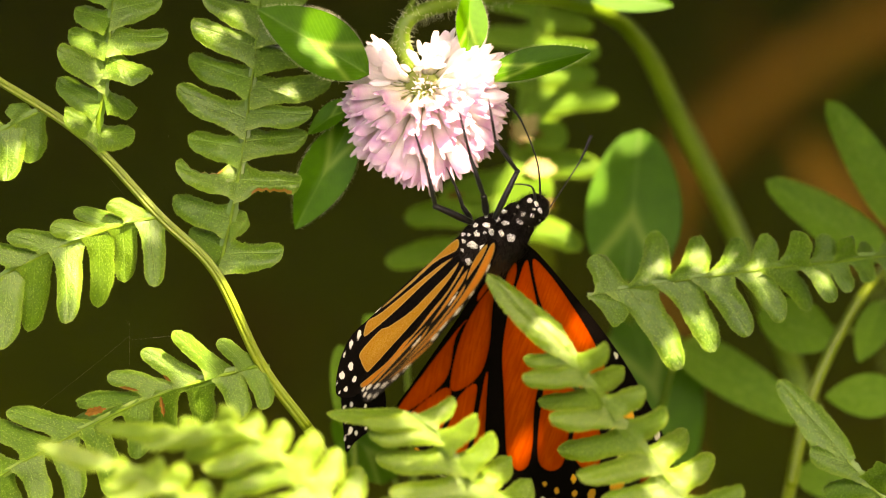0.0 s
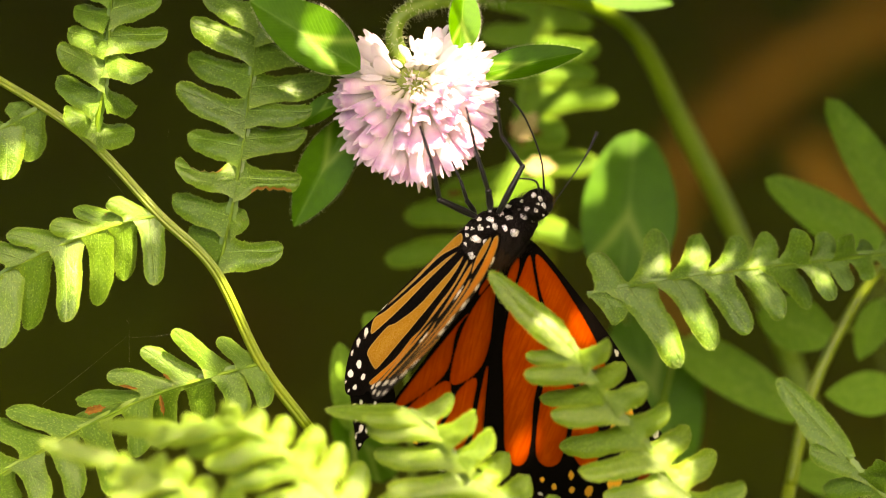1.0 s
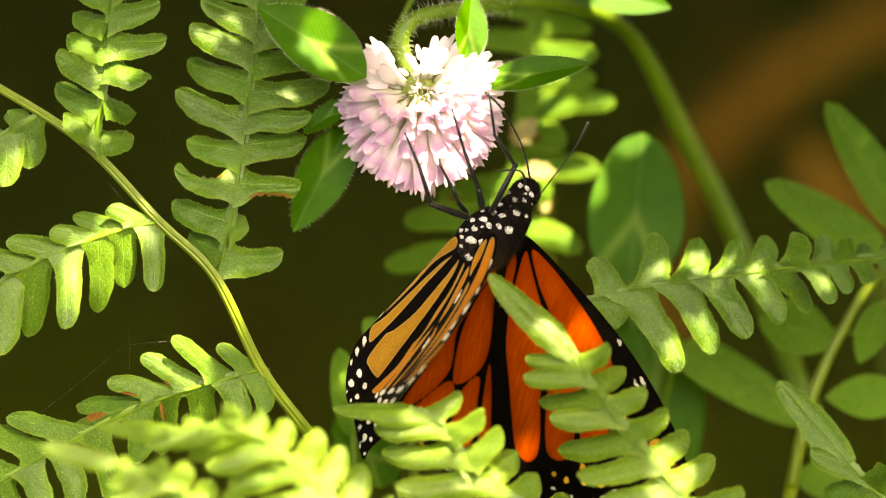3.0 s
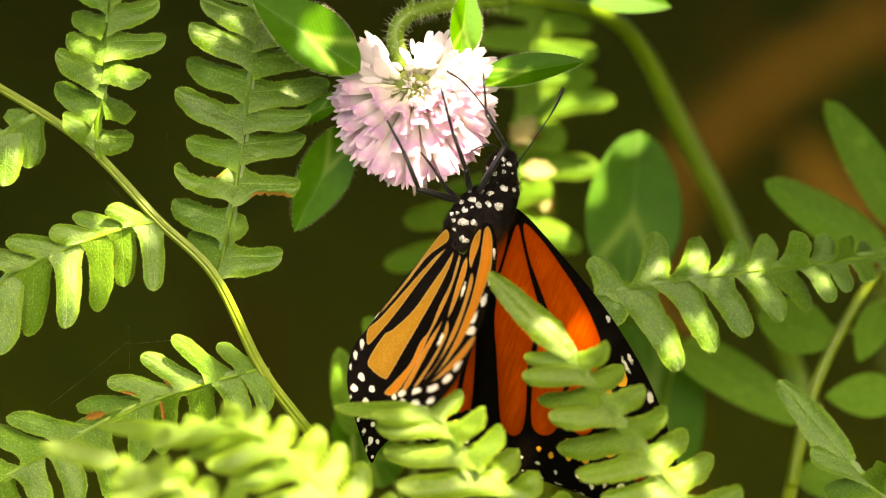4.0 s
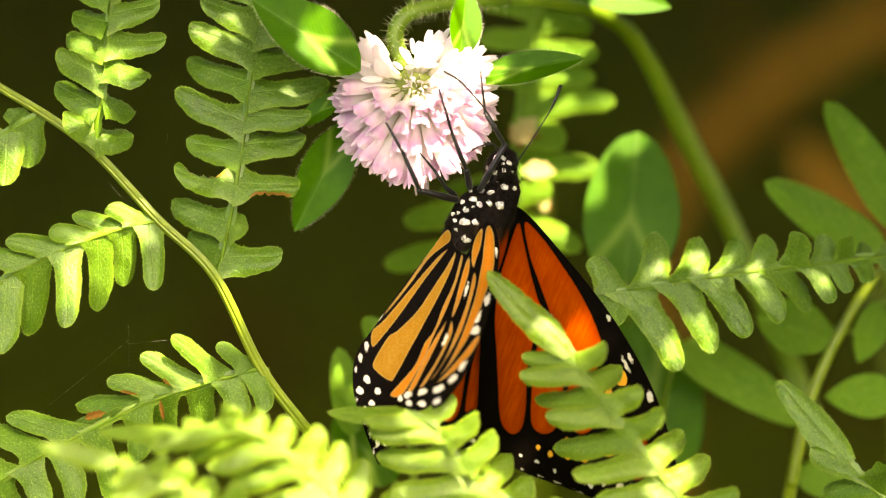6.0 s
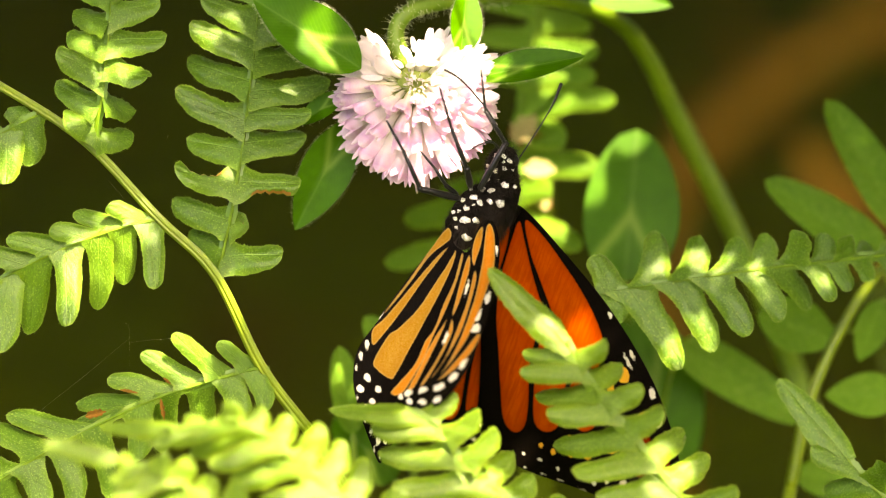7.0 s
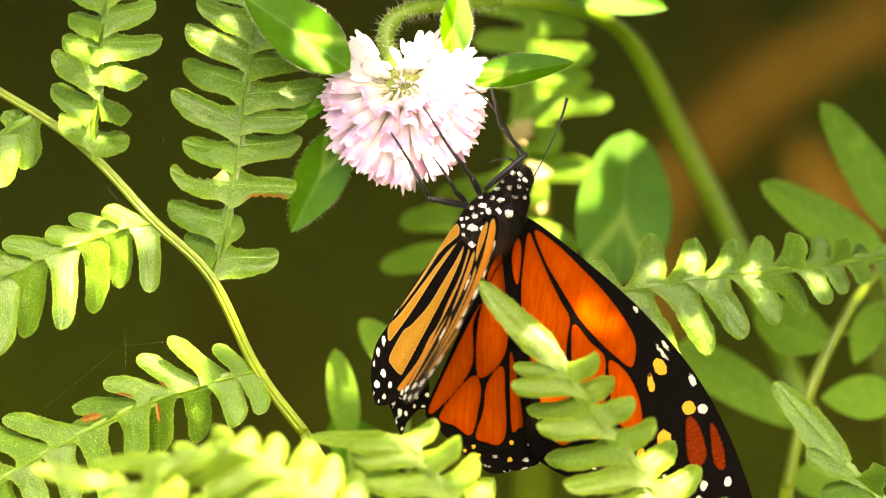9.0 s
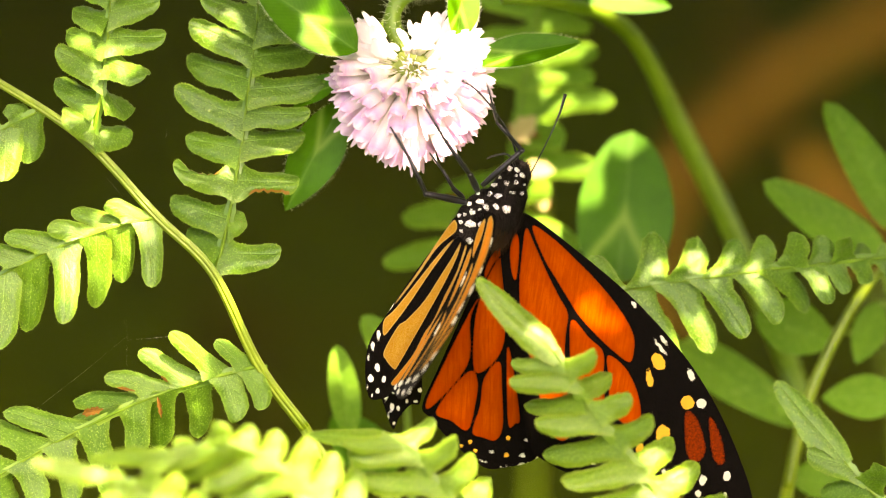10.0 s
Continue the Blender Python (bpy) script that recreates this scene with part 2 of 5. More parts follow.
PETAL = petal_material("clover_petal", [(0.0, (0.40, 0.44, 0.14)), (0.12, (0.78, 0.74, 0.55)), (0.45, (0.86, 0.82, 0.75)),
                                        (0.68, (0.85, 0.77, 0.78)), (0.86, (0.72, 0.44, 0.66)), (0.98, (0.84, 0.70, 0.78))])
PALE_PETAL = petal_material("pale_clover_petal", [(0.0, (0.36, 0.42, 0.15)), (0.18, (0.80, 0.78, 0.66)), (0.6, (0.88, 0.85, 0.85)), (1.0, (0.86, 0.78, 0.84))])
CALYX = plain_material("calyx_green", (0.22, 0.32, 0.06), (0.42, 0.5, 0.14), 900, 0.5, 0.2)


def wing_material(name, field, edge, spot_tint, share, deep):
    """Scales laid in fields: dark ground, coloured fields, pale and yellow spots."""
    mat, nt, b, out = shader(name)
    own = coords(nt)
    fine = noise_node(nt, own, 4200.0, 2)
    broad = noise_node(nt, own, 160.0, 3)

    def mask(key, soft):
        at = nt.nodes.new("ShaderNodeAttribute")
        at.attribute_name = key
        s = math_node(nt, "ADD", at.outputs["Fac"], math_node(nt, "MULTIPLY", math_node(nt, "SUBTRACT", fine, 0.5), 2.2))
        if key != "fields":
            s = math_node(nt, "ADD", s, math_node(nt, "MULTIPLY", math_node(nt, "SUBTRACT", noise_node(nt, own, 1300.0, 2), 0.56), 7.0))
        n = nt.nodes.new("ShaderNodeMapRange")
        n.inputs[1].default_value, n.inputs[2].default_value = -soft, soft
        nt.links.new(s, n.inputs[0])
        return n.outputs[0], s

    fields, depth = mask("fields", 1.0)
    whites, _ = mask("whites", 0.8)
    yellows, _ = mask("yellows", 0.8)
    col = mix_color(nt, broad, field, deep)
    # glints across the wing ribs, put into the colour as light and dark streaks
    turn = nt.nodes.new("ShaderNodeMapping")
    turn.inputs["Rotation"].default_value = (0, 0, radians(38))
    turn.inputs["Scale"].default_value = (2600, 240, 500)
    nt.links.new(own, turn.inputs["Vector"])
    glint_ribs = noise_node(nt, turn.outputs[0], 1.0, 2)
    col = mix_color(nt, math_node(nt, "MULTIPLY", ramp(nt, glint_ribs, [(0.42, (0, 0, 0)), (0.62, (1, 1, 1))]), 0.45), col, deep)
    warm = nt.nodes.new("ShaderNodeAttribute")
    warm.attribute_name = "glow"
    col = mix_color(nt, warm.outputs["Fac"], col, (0.60, 0.165, 0.006))
    n = nt.nodes.new("ShaderNodeMapRange")
    n.inputs[1].default_value, n.inputs[2].default_value, n.inputs[3].default_value, n.inputs[4].default_value = 0.0, 2.6, 1.0, 0.0
    nt.links.new(depth, n.inputs[0])
    col = mix_color(nt, math_node(nt, "MULTIPLY", n.outputs[0], 0.75), col, edge)
    col = mix_color(nt, math_node(nt, "MULTIPLY", math_node(nt, "SUBTRACT", fine, 0.35), 0.5), col, edge)
    w = nt.nodes.new("ShaderNodeMapRange")
    w.inputs[1].default_value, w.inputs[2].default_value, w.inputs[3].default_value, w.inputs[4].default_value = 0.0, 16.0, 0.55, 0.0
    nt.links.new(depth, w.inputs[0])
    col = mix_color(nt, w.outputs[0], col, deep)
    base = mix_color(nt, fields, (0.0035, 0.0025, 0.0018), col)
    base = mix_color(nt, yellows, base, spot_tint)
    base = mix_color(nt, whites, base, (0.70, 0.70, 0.60))
    nt.links.new(base, b.inputs["Base Color"])
    b.inputs["Roughness"].default_value = 0.5
    b.inputs["Specular IOR Level"].default_value = 0.02
    bump(nt, math_node(nt, "ADD", fine, math_node(nt, "MULTIPLY", glint_ribs, 1.5)), b, 0.4, 0.0001)
    see_through(nt, b, out, base, share)
    return mat


WING_UNDER = wing_material("wing_underside", (0.33, 0.172, 0.009), (0.62, 0.48, 0.20), (0.70, 0.42, 0.1), 0.22, (0.28, 0.128, 0.008))
WING_UPPER = wing_material("wing_orange", (0.6440, 0.1063, 0.0036), (0.24, 0.024, 0.002), (0.80, 0.40, 0.05), 0.5, (0.28, 0.028, 0.002))


# ---- shapes ----
def curve_points(pts, n):
    """Points spaced along a smooth line through the given ones."""
    p = [Vector(q) for q in pts]
    p = [p[0] * 2 - p[1]] + p + [p[-1] * 2 - p[-2]]
    out = []
    for i in range(1, len(p) - 2):
        for j in range(12):
            t = j / 12
            a, b, c, d = p[i - 1:i + 3]
            out.append(0.5 * (2 * b + (c - a) * t + (2 * a - 5 * b + 4 * c - d) * t * t + (3 * b - a - 3 * c + d) * t ** 3))
    out.append(p[-2])
    cum = [0.0]
    for a, b in zip(out, out[1:]):
        cum.append(cum[-1] + (b - a).length)
    res, k = [], 0
    for i in range(n):
        s = cum[-1] * i / (n - 1)
        while k < len(cum) - 2 and cum[k + 1] < s:
            k += 1
        f = (s - cum[k]) / max(1e-12, cum[k + 1] - cum[k])
        res.append(out[k].lerp(out[k + 1], min(1, f)))
    return res


def tube(bm, pts, radii, sides=8, n=24, squash=1.0, groove=0.0):
    line = curve_points(pts, n)
    prev, side = None, Vector((0, 0, 1))
    for i, p in enumerate(line):
        way = (line[min(i + 1, n - 1)] - line[max(i - 1, 0)]).normalized()
        x = way.cross(side)
        if x.length < 1e-3:
            x = way.cross(Vector((0, 1, 0)))
        x.normalize()
        y = x.cross(way).normalized()
        s = i / (n - 1) * (len(radii) - 1)
        k = min(int(s), len(radii) - 2)
        r = radii[k] + (radii[k + 1] - radii[k]) * (s - k)
        ring = []
        for j in range(sides):
            a = 2 * math.pi * j / sides
            g = 1.0 - groove * (0.5 - 0.5 * math.cos(a * 7)) ** 2
            ring.append(bm.verts.new(p + (x * math.cos(a) + y * math.sin(a) * squash) * r * g))
        if prev:
            for j in range(sides):
                bm.faces.new((prev[j], prev[(j + 1) % sides], ring[(j + 1) % sides], ring[j]))
        else:
            bm.faces.new(ring[::-1])
        prev = ring
    bm.faces.new(prev)
    return bm


def blob(bm, m, rings=10, sides=16, shape=None):
    """A closed rounded body along x from -1 to 1, shaped by radius(x)."""
    shape = shape or (lambda x: math.sqrt(max(0.0, 1 - x * x)))
    prev = None
    for i in range(rings + 1):
        x = -math.cos(math.pi * i / rings)
        r = max(shape(x), 0.002)
        ring = [bm.verts.new(m @ Vector((x, r * math.cos(2 * math.pi * j / sides), r * math.sin(2 * math.pi * j / sides)))) for j in range(sides)]
        if prev:
            for j in range(sides):
                bm.faces.new((prev[j], prev[(j + 1) % sides], ring[(j + 1) % sides], ring[j]))
        else:
            bm.faces.new(ring[::-1])
        prev = ring
    bm.faces.new(prev)
    return bm


def pinnule_mesh(seed, bite=0, blunt=0.58, hook=0.12):
    """A fern pinnule: x from 0 to 1 along the midrib, y across (half width 0.5), foot flared into the web, curving towards +y, margins rolled under, a groove on the midrib."""
    rng = random.Random(seed)
    nx, ny = 20, 13
    verts, faces = [], []
    wob = [rng.uniform(0, 6.28) for _ in range(6)]
    dry, rims = [], []
    twist = rng.uniform(-0.07, 0.07)
    roll, droop = rng.uniform(0.12, 0.20), rng.uniform(0.02, 0.10)
    for i in range(nx):
        x = i / (nx - 1)
        x = 1 - (1 - x) ** 1.3
        w = 0.5 * (1.04 - 0.10 * x) * (1 - max(0, (x - blunt) / (1 - blunt)) ** 2.6) ** 0.5
        free = min(1.0, x / 0.30) ** 1.5
        for j in range(ny):
            y = -1 + 2 * j / (ny - 1)
            edge = abs(y) ** 3
            ww = w * (1 + edge * (0.040 * math.sin(x * 13 + wob[0] + (2 if y > 0 else 0)) + 0.025 * math.sin(x * 31 + wob[1] + y)))
            if blunt < 0.3:
                ww *= min(1.0, 0.42 + 2.4 * x)
            else:
                ww += (0.20 if y > 0 else 0.30) * math.exp(-(x / 0.15) ** 1.5)
            if bite and ((bite > 0) == (y > 0)):
                cut = math.exp(-((x - 0.52) / 0.30) ** 6) * (1 + 0.15 * math.sin(x * 46))
                ww *= 1 - 0.62 * max(0, cut)
                if cut > 0.25 and abs(y) > 0.7:
                    dry.append(len(verts))
            yy = y * ww - hook * (4 * x * (1 - x) - 0.9 * x ** 3) * rng.uniform(0.97, 1.03) + 0.02 * math.sin(x * 9 + wob[2])
            z = free * (-roll * abs(y) ** 3.2 * (w / 0.5) + 0.022 * min(1, abs(y) * 3.0) + twist * y * x + 0.03 * math.sin(x * 9 + y * 2 + wob[3]) + 0.018 * abs(y) * math.sin(x * 34 - abs(y) * 7 + wob[4])) - droop * x * x
            rims.append(abs(y) ** 6 if x < 0.97 else 1.0)
            verts.append((x, yy, z))
    for i in range(nx - 1):
        for j in range(ny - 1):
            a = i * ny + j
            faces.append((a, a + ny, a + ny + 1, a + 1))
    # short hairs along the margin
    for i in range(1, nx - 1):
        for j, side in ((0, -1), (ny - 1, 1)):
            a, b = Vector(verts[i * ny + j]), Vector(verts[(i + 1) * ny + j])
            for _ in range(4):
                p = a.lerp(b, rng.random())
                e = (b - a).normalized() * 0.005
                q = p + Vector((rng.uniform(-0.005, 0.02), side * rng.uniform(0.02, 0.06), rng.uniform(-0.02, 0.03)))
                k = len(verts)
                verts += [tuple(p - e), tuple(p + e), tuple(q)]
                faces.append((k, k + 1, k + 2))
    me = bpy.data.meshes.new("pinnule")
    me.from_pydata(verts, [], faces)
    me.polygons.foreach_set("use_smooth", [True] * len(faces))
    rim = np.zeros(len(verts))
    rim[dry] = 1.0
    me.attributes.new("dry", "FLOAT", "POINT").data.foreach_set("value", rim)
    me.attributes.new("rim", "FLOAT", "POINT").data.foreach_set("value", rims + [1.5] * (len(verts) - len(rims)))
    return me


def clone(me, material):
    c = me.copy()
    c.materials.clear()
    c.materials.append(material)
    return c


RAW = [pinnule_mesh(s) for s in range(6)] + [pinnule_mesh(11, 1), pinnule_mesh(12, -1), pinnule_mesh(13, 0, 0.12, 0.02)]
PINNULES = {m.name: [clone(r, m) for r in RAW] for m in (FERN, FERN_NEAR, FERN_SHADE, FERN_FAR)}


def set_pose(p, way, facing, length, width, depth=None):
    x = way.normalized()
    z = (facing - x * facing.dot(x)).normalized()
    y = z.cross(x)
    m = Matrix((x * length, y * width, z * (depth or width))).transposed().to_4x4()
    m.translation = p
    return m


def slanted(me, m, along):
    """A pinnule whose foot is cut along its branch."""
    t = m.to_3x3().inverted() @ along
    k = max(-0.9, min(0.9, t.x / (abs(t.y) + 1e-9)))
    c = me.copy()
    co = np.zeros(len(c.vertices) * 3)
    c.vertices.foreach_get("co", co)
    co = co.reshape(-1, 3)
    co[:, 0] += k * co[:, 1] * np.clip(1 - co[:, 0] / 0.7, 0, 1)
    c.vertices.foreach_set("co", co.ravel())
    c.update()
    return c


def pinna(ob, rachis, tips, material, thick, parent=None, lean=0.07, sag=0.004, seed=0, r_end=0.35, lamina=10.0, fat=1.14):
    """A fern branch: a stalk and its pinnules. rachis: places (u, v, d); tips: (foot from 0 to 1, u, v, width, variant)."""
    rng = random.Random(seed)
    host = parent or ob
    line = [loc(ob, *p) for p in rachis]
    bm = bmesh.new()
    r = unit(rachis[0][2])
    thick *= 0.75
    tube(bm, line, [thick * r, thick * r * 0.75, thick * r * r_end], 28, 30, 0.8, 0.28)
    stalk = part("midrib", bm, MIDRIB, host)
    # the narrow green web that joins the feet of the leaflets
    web_line = curve_points(line, 60)
    bm = bmesh.new()
    last = None
    for i, p in enumerate(web_line):
        way = (web_line[min(59, i + 1)] - web_line[max(0, i - 1)]).normalized()
        out = way.cross(Vector((0, 0, 1))).normalized()
        h = lamina * r * (1.0 - 0.5 * i / 59) * (1 + 0.12 * math.sin(i * 1.3) + 0.08 * math.sin(i * 2.9))
        rowv = [bm.verts.new(p + out * h * k - Vector((0, 0, 1)) * (0.2 * h * abs(k) + 0.7 * thick * r)) for k in (-1, -0.5, 0, 0.5, 1)]
        if last:
            for k in range(4):
                bm.faces.new((last[k], last[k + 1], rowv[k + 1], rowv[k]))
        last = rowv
    part("web", bm, material, host)
    fine = curve_points(line, 101)
    for s, u, v, w, kind in tips:
        q = fine[int(s * 100)]
        d = rachis[0][2] * (1 - s) + rachis[-1][2] * s
        tip = loc(ob, u, v, d + rng.uniform(-sag, sag))
        way = tip - q
        side = Vector((-way.y, way.x, 0)).normalized()
        facing = Vector((0.14, 0.38, 1)) + side * rng.uniform(-lean, lean) + Vector((rng.uniform(-0.05, 0.05), rng.uniform(-0.06, 0.06), 0))
        me = PINNULES[material.name][kind if kind >= 0 else rng.randrange(6)]
        k = int(s * 100)
        tipward = fine[min(100, k + 2)] - fine[max(0, k - 2)]
        m = set_pose(q, way, facing, way.length * 1.03, w * r * fat, w * r * fat * (1.15 if material is FERN_NEAR else 1.0))
        if (m.to_3x3() @ Vector((0, 1, 0))).dot(tipward) < 0:
            m = m @ Matrix.Diagonal((1, -1, 1, 1))
        if kind != 8:
            me = slanted(me, m, tipward)
        piece("pinnule", me, None, host, m=m)
    return stalk


def feet(rachis, rows, axis, width):
    """Turn (place on the branch along an axis, tip u, tip v) into feet from 0 to 1."""
    pts = curve_points([(p[0], p[1], 0) for p in rachis], 101)
    out = []
    for row in rows:
        k = min(range(101), key=lambda i: abs(pts[i][axis] - row[0]))
        out.append((k / 100, row[1], row[2], row[3] if len(row) > 3 else width, row[4] if len(row) > 4 else -1))
    return out


# ---- ground ----
def make_ground():
    bm = bmesh.new()
    n = 90
    grid = []
    for i in range(n + 1):
        row = []
        for j in range(n + 1):
            a, b = (i / n - 0.5) * 2, (j / n - 0.5) * 2
            x, y = math.copysign(abs(a) ** 3, a) * 120 + a * 1.5, math.copysign(abs(b) ** 3, b) * 120 + b * 1.5 + 1.0
            h = 0.03 * noise.noise((x * 2.5, y * 2.5, 0)) + 0.012 * noise.noise((x * 11, y * 11, 3))
            row.append(bm.verts.new((x, y, h)))
        grid.append(row)
    for i in range(n):
        for j in range(n):
            bm.faces.new((grid[i][j], grid[i + 1][j], grid[i + 1][j + 1], grid[i][j + 1]))
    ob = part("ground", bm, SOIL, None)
    tagged(ob, "mossy forest floor of old leaf litter, colour darkened for shade", "ground", kind="structure")


make_ground()


def root(ob, u, v, d, shift=(0.0, 0.0)):
    """The place on the soil below a point of the plan, in the thing's space."""
    p = plan(u, v, d)
    q = Vector((p.x + shift[0], p.y + shift[1], -0.01))
    h = ob["home"]
    return spot(h[0], h[1], h[2]).inverted() @ q


def stalk_part(ob, pts, radii, material, name="stalk", down=None, sides=10, n=40, squash=0.85, groove=0.0):
    line = [loc(ob, *p) for p in pts]
    bm = bmesh.new()
    tube(bm, line, radii, sides, n, squash, groove)
    if down:
        p, way, q = line[-1], (line[-1] - line[-2]).normalized(), root(ob, *down[1:])
        far = (q - p).length
        low = [p] + [(p + way * far * k * 0.6).lerp(p.lerp(q, k), min(1.0, k * 2)) for k in (0.04, 0.1, 0.22, 0.45)] + [q]
        tube(bm, low, [radii[-1], radii[-1] * 1.3], sides, 40, squash, groove)
    return part(name, bm, material, ob)


# ---- unseen trees whose crowns shade the place, and a thicket added to close it ----
def leaf_heap(name, rows, parent, label=""):
    verts, faces = [], []
    for x, y, z, ln, w, turn in rows:
        m = Matrix.Translation((x, y, z)) @ turn.to_matrix().to_4x4()
        k = len(verts)
        verts += [m @ Vector(p) for p in ((0, 0, 0), (ln * 0.35, w * 0.5, 0.01), (ln * 0.7, w * 0.4, 0.01), (ln, 0, -0.02), (ln * 0.7, -w * 0.4, 0.01), (ln * 0.35, -w * 0.5, 0.01))]
        faces += [(k, k + 1, k + 2, k + 3), (k, k + 3, k + 4, k + 5)]
    me = bpy.data.meshes.new(name)
    me.from_pydata(verts, [], faces)
    return tagged(piece(name, me, CROWN, parent, label), kind="stuff")


def shade_trees():
    focus = plan(800, 430, 0.0)
    rng = random.Random(17)
    feet_at = ((2.6, 1.4), (-2.6, 2.6), (0.9, 5.4))
    leaves = [[], [], []]
    for _ in range(40000):
        x, y, z = rng.uniform(-5.2, 5.2), rng.uniform(-0.5, 7.8), rng.uniform(1.9, 3.0)
        gaps = [math.hypot(x - a, y - b) for a, b in feet_at]
        z += 0.7 - 0.06 * min(gaps) ** 2
        # a round hole is left in the crowns along the sun's way to the blossom
        hole = focus + SUN_WAY * ((z - focus.z) / SUN_WAY.z)
        turn = Euler((rng.uniform(-0.6, 0.6), rng.uniform(-0.6, 0.6), rng.uniform(0, 6.28)))
        ln, w = rng.uniform(0.14, 0.22), rng.uniform(0.08, 0.12)
        if math.hypot(x - hole.x, y - hole.y) < 0.20:
            continue
        if min(gaps) > 3.6 + 0.5 * noise.noise((x, y, z)):
            continue
        k = gaps.index(min(gaps))
        leaves[k].append((x - feet_at[k][0], y - feet_at[k][1], z, ln, w, turn))
    # extra unseen leaves, added to keep the sun off the ground behind the ferns
    for _ in range(5000):
        z = rng.uniform(2.2, 3.3)
        x, y = rng.uniform(-0.8, 0.8), rng.uniform(0.75, 2.8)
        p = Vector((x, y, 0)) + SUN_WAY * (z / SUN_WAY.z)
        hole = focus + SUN_WAY * ((z - focus.z) / SUN_WAY.z)
        if math.hypot(p.x - hole.x, p.y - hole.y) < 0.22:
            continue
        k = min(range(3), key=lambda i: math.hypot(p.x - feet_at[i][0], p.y - feet_at[i][1]))
        leaves[k].append((p.x - feet_at[k][0], p.y - feet_at[k][1], z, 0.2, 0.12, Euler((rng.uniform(-0.5, 0.5), rng.uniform(-0.5, 0.5), rng.uniform(0, 6.28)))))
    for k, (a, b) in enumerate(feet_at):
        ob = new("tree")
        ob.location = (a, b, 0)
        tagged(ob, "unseen broad-leaved tree whose crown shades the forest floor", "tree", "trees round the clearing")
        bm = bmesh.new()
        tube(bm, [(0, 0, -0.05), (0.05, 0.03, 0.9), (0.0, 0.06, 2.0), (-0.05, 0.0, 3.0)], [0.15, 0.12, 0.10, 0.05], 12, 24)
        part("trunk", bm, BARK, ob)
        for j in range(7):
            t = j * 0.9 + rng.uniform(-0.2, 0.2)
            bm = bmesh.new()
            tube(bm, [(0, 0, 1.7 + 0.12 * j), (math.cos(t) * 1.2, math.sin(t) * 1.2, 2.4 + 0.07 * j), (math.cos(t) * 2.6, math.sin(t) * 2.6, 2.5 + 0.05 * j)], [0.05, 0.03, 0.01], 7, 14)
            part("limb", bm, BARK, ob)
        leaf_heap("crown", leaves[k], ob)
    # unseen ring of leaves, added to keep low sky light off the plants
    rows = []
    for _ in range(15000):
        a = rng.uniform(0, 2 * math.pi)
        r = rng.uniform(4.4, 5.4)
        rows.append((r * math.cos(a), 1.0 + r * math.sin(a) * 1.2, rng.uniform(0.0, 2.7) * (0.75 + 0.4 * noise.noise((a * 3, 0, 0))), rng.uniform(0.2, 0.3), rng.uniform(0.12, 0.18), Euler((rng.uniform(0, 6.28), rng.uniform(0.6, 2.5), a + rng.uniform(-0.6, 0.6)))))
    tagged(leaf_heap("thicket", rows, None), "unseen dark green thicket added round the place to block low sky", "shrubs", kind="stuff")


shade_trees()


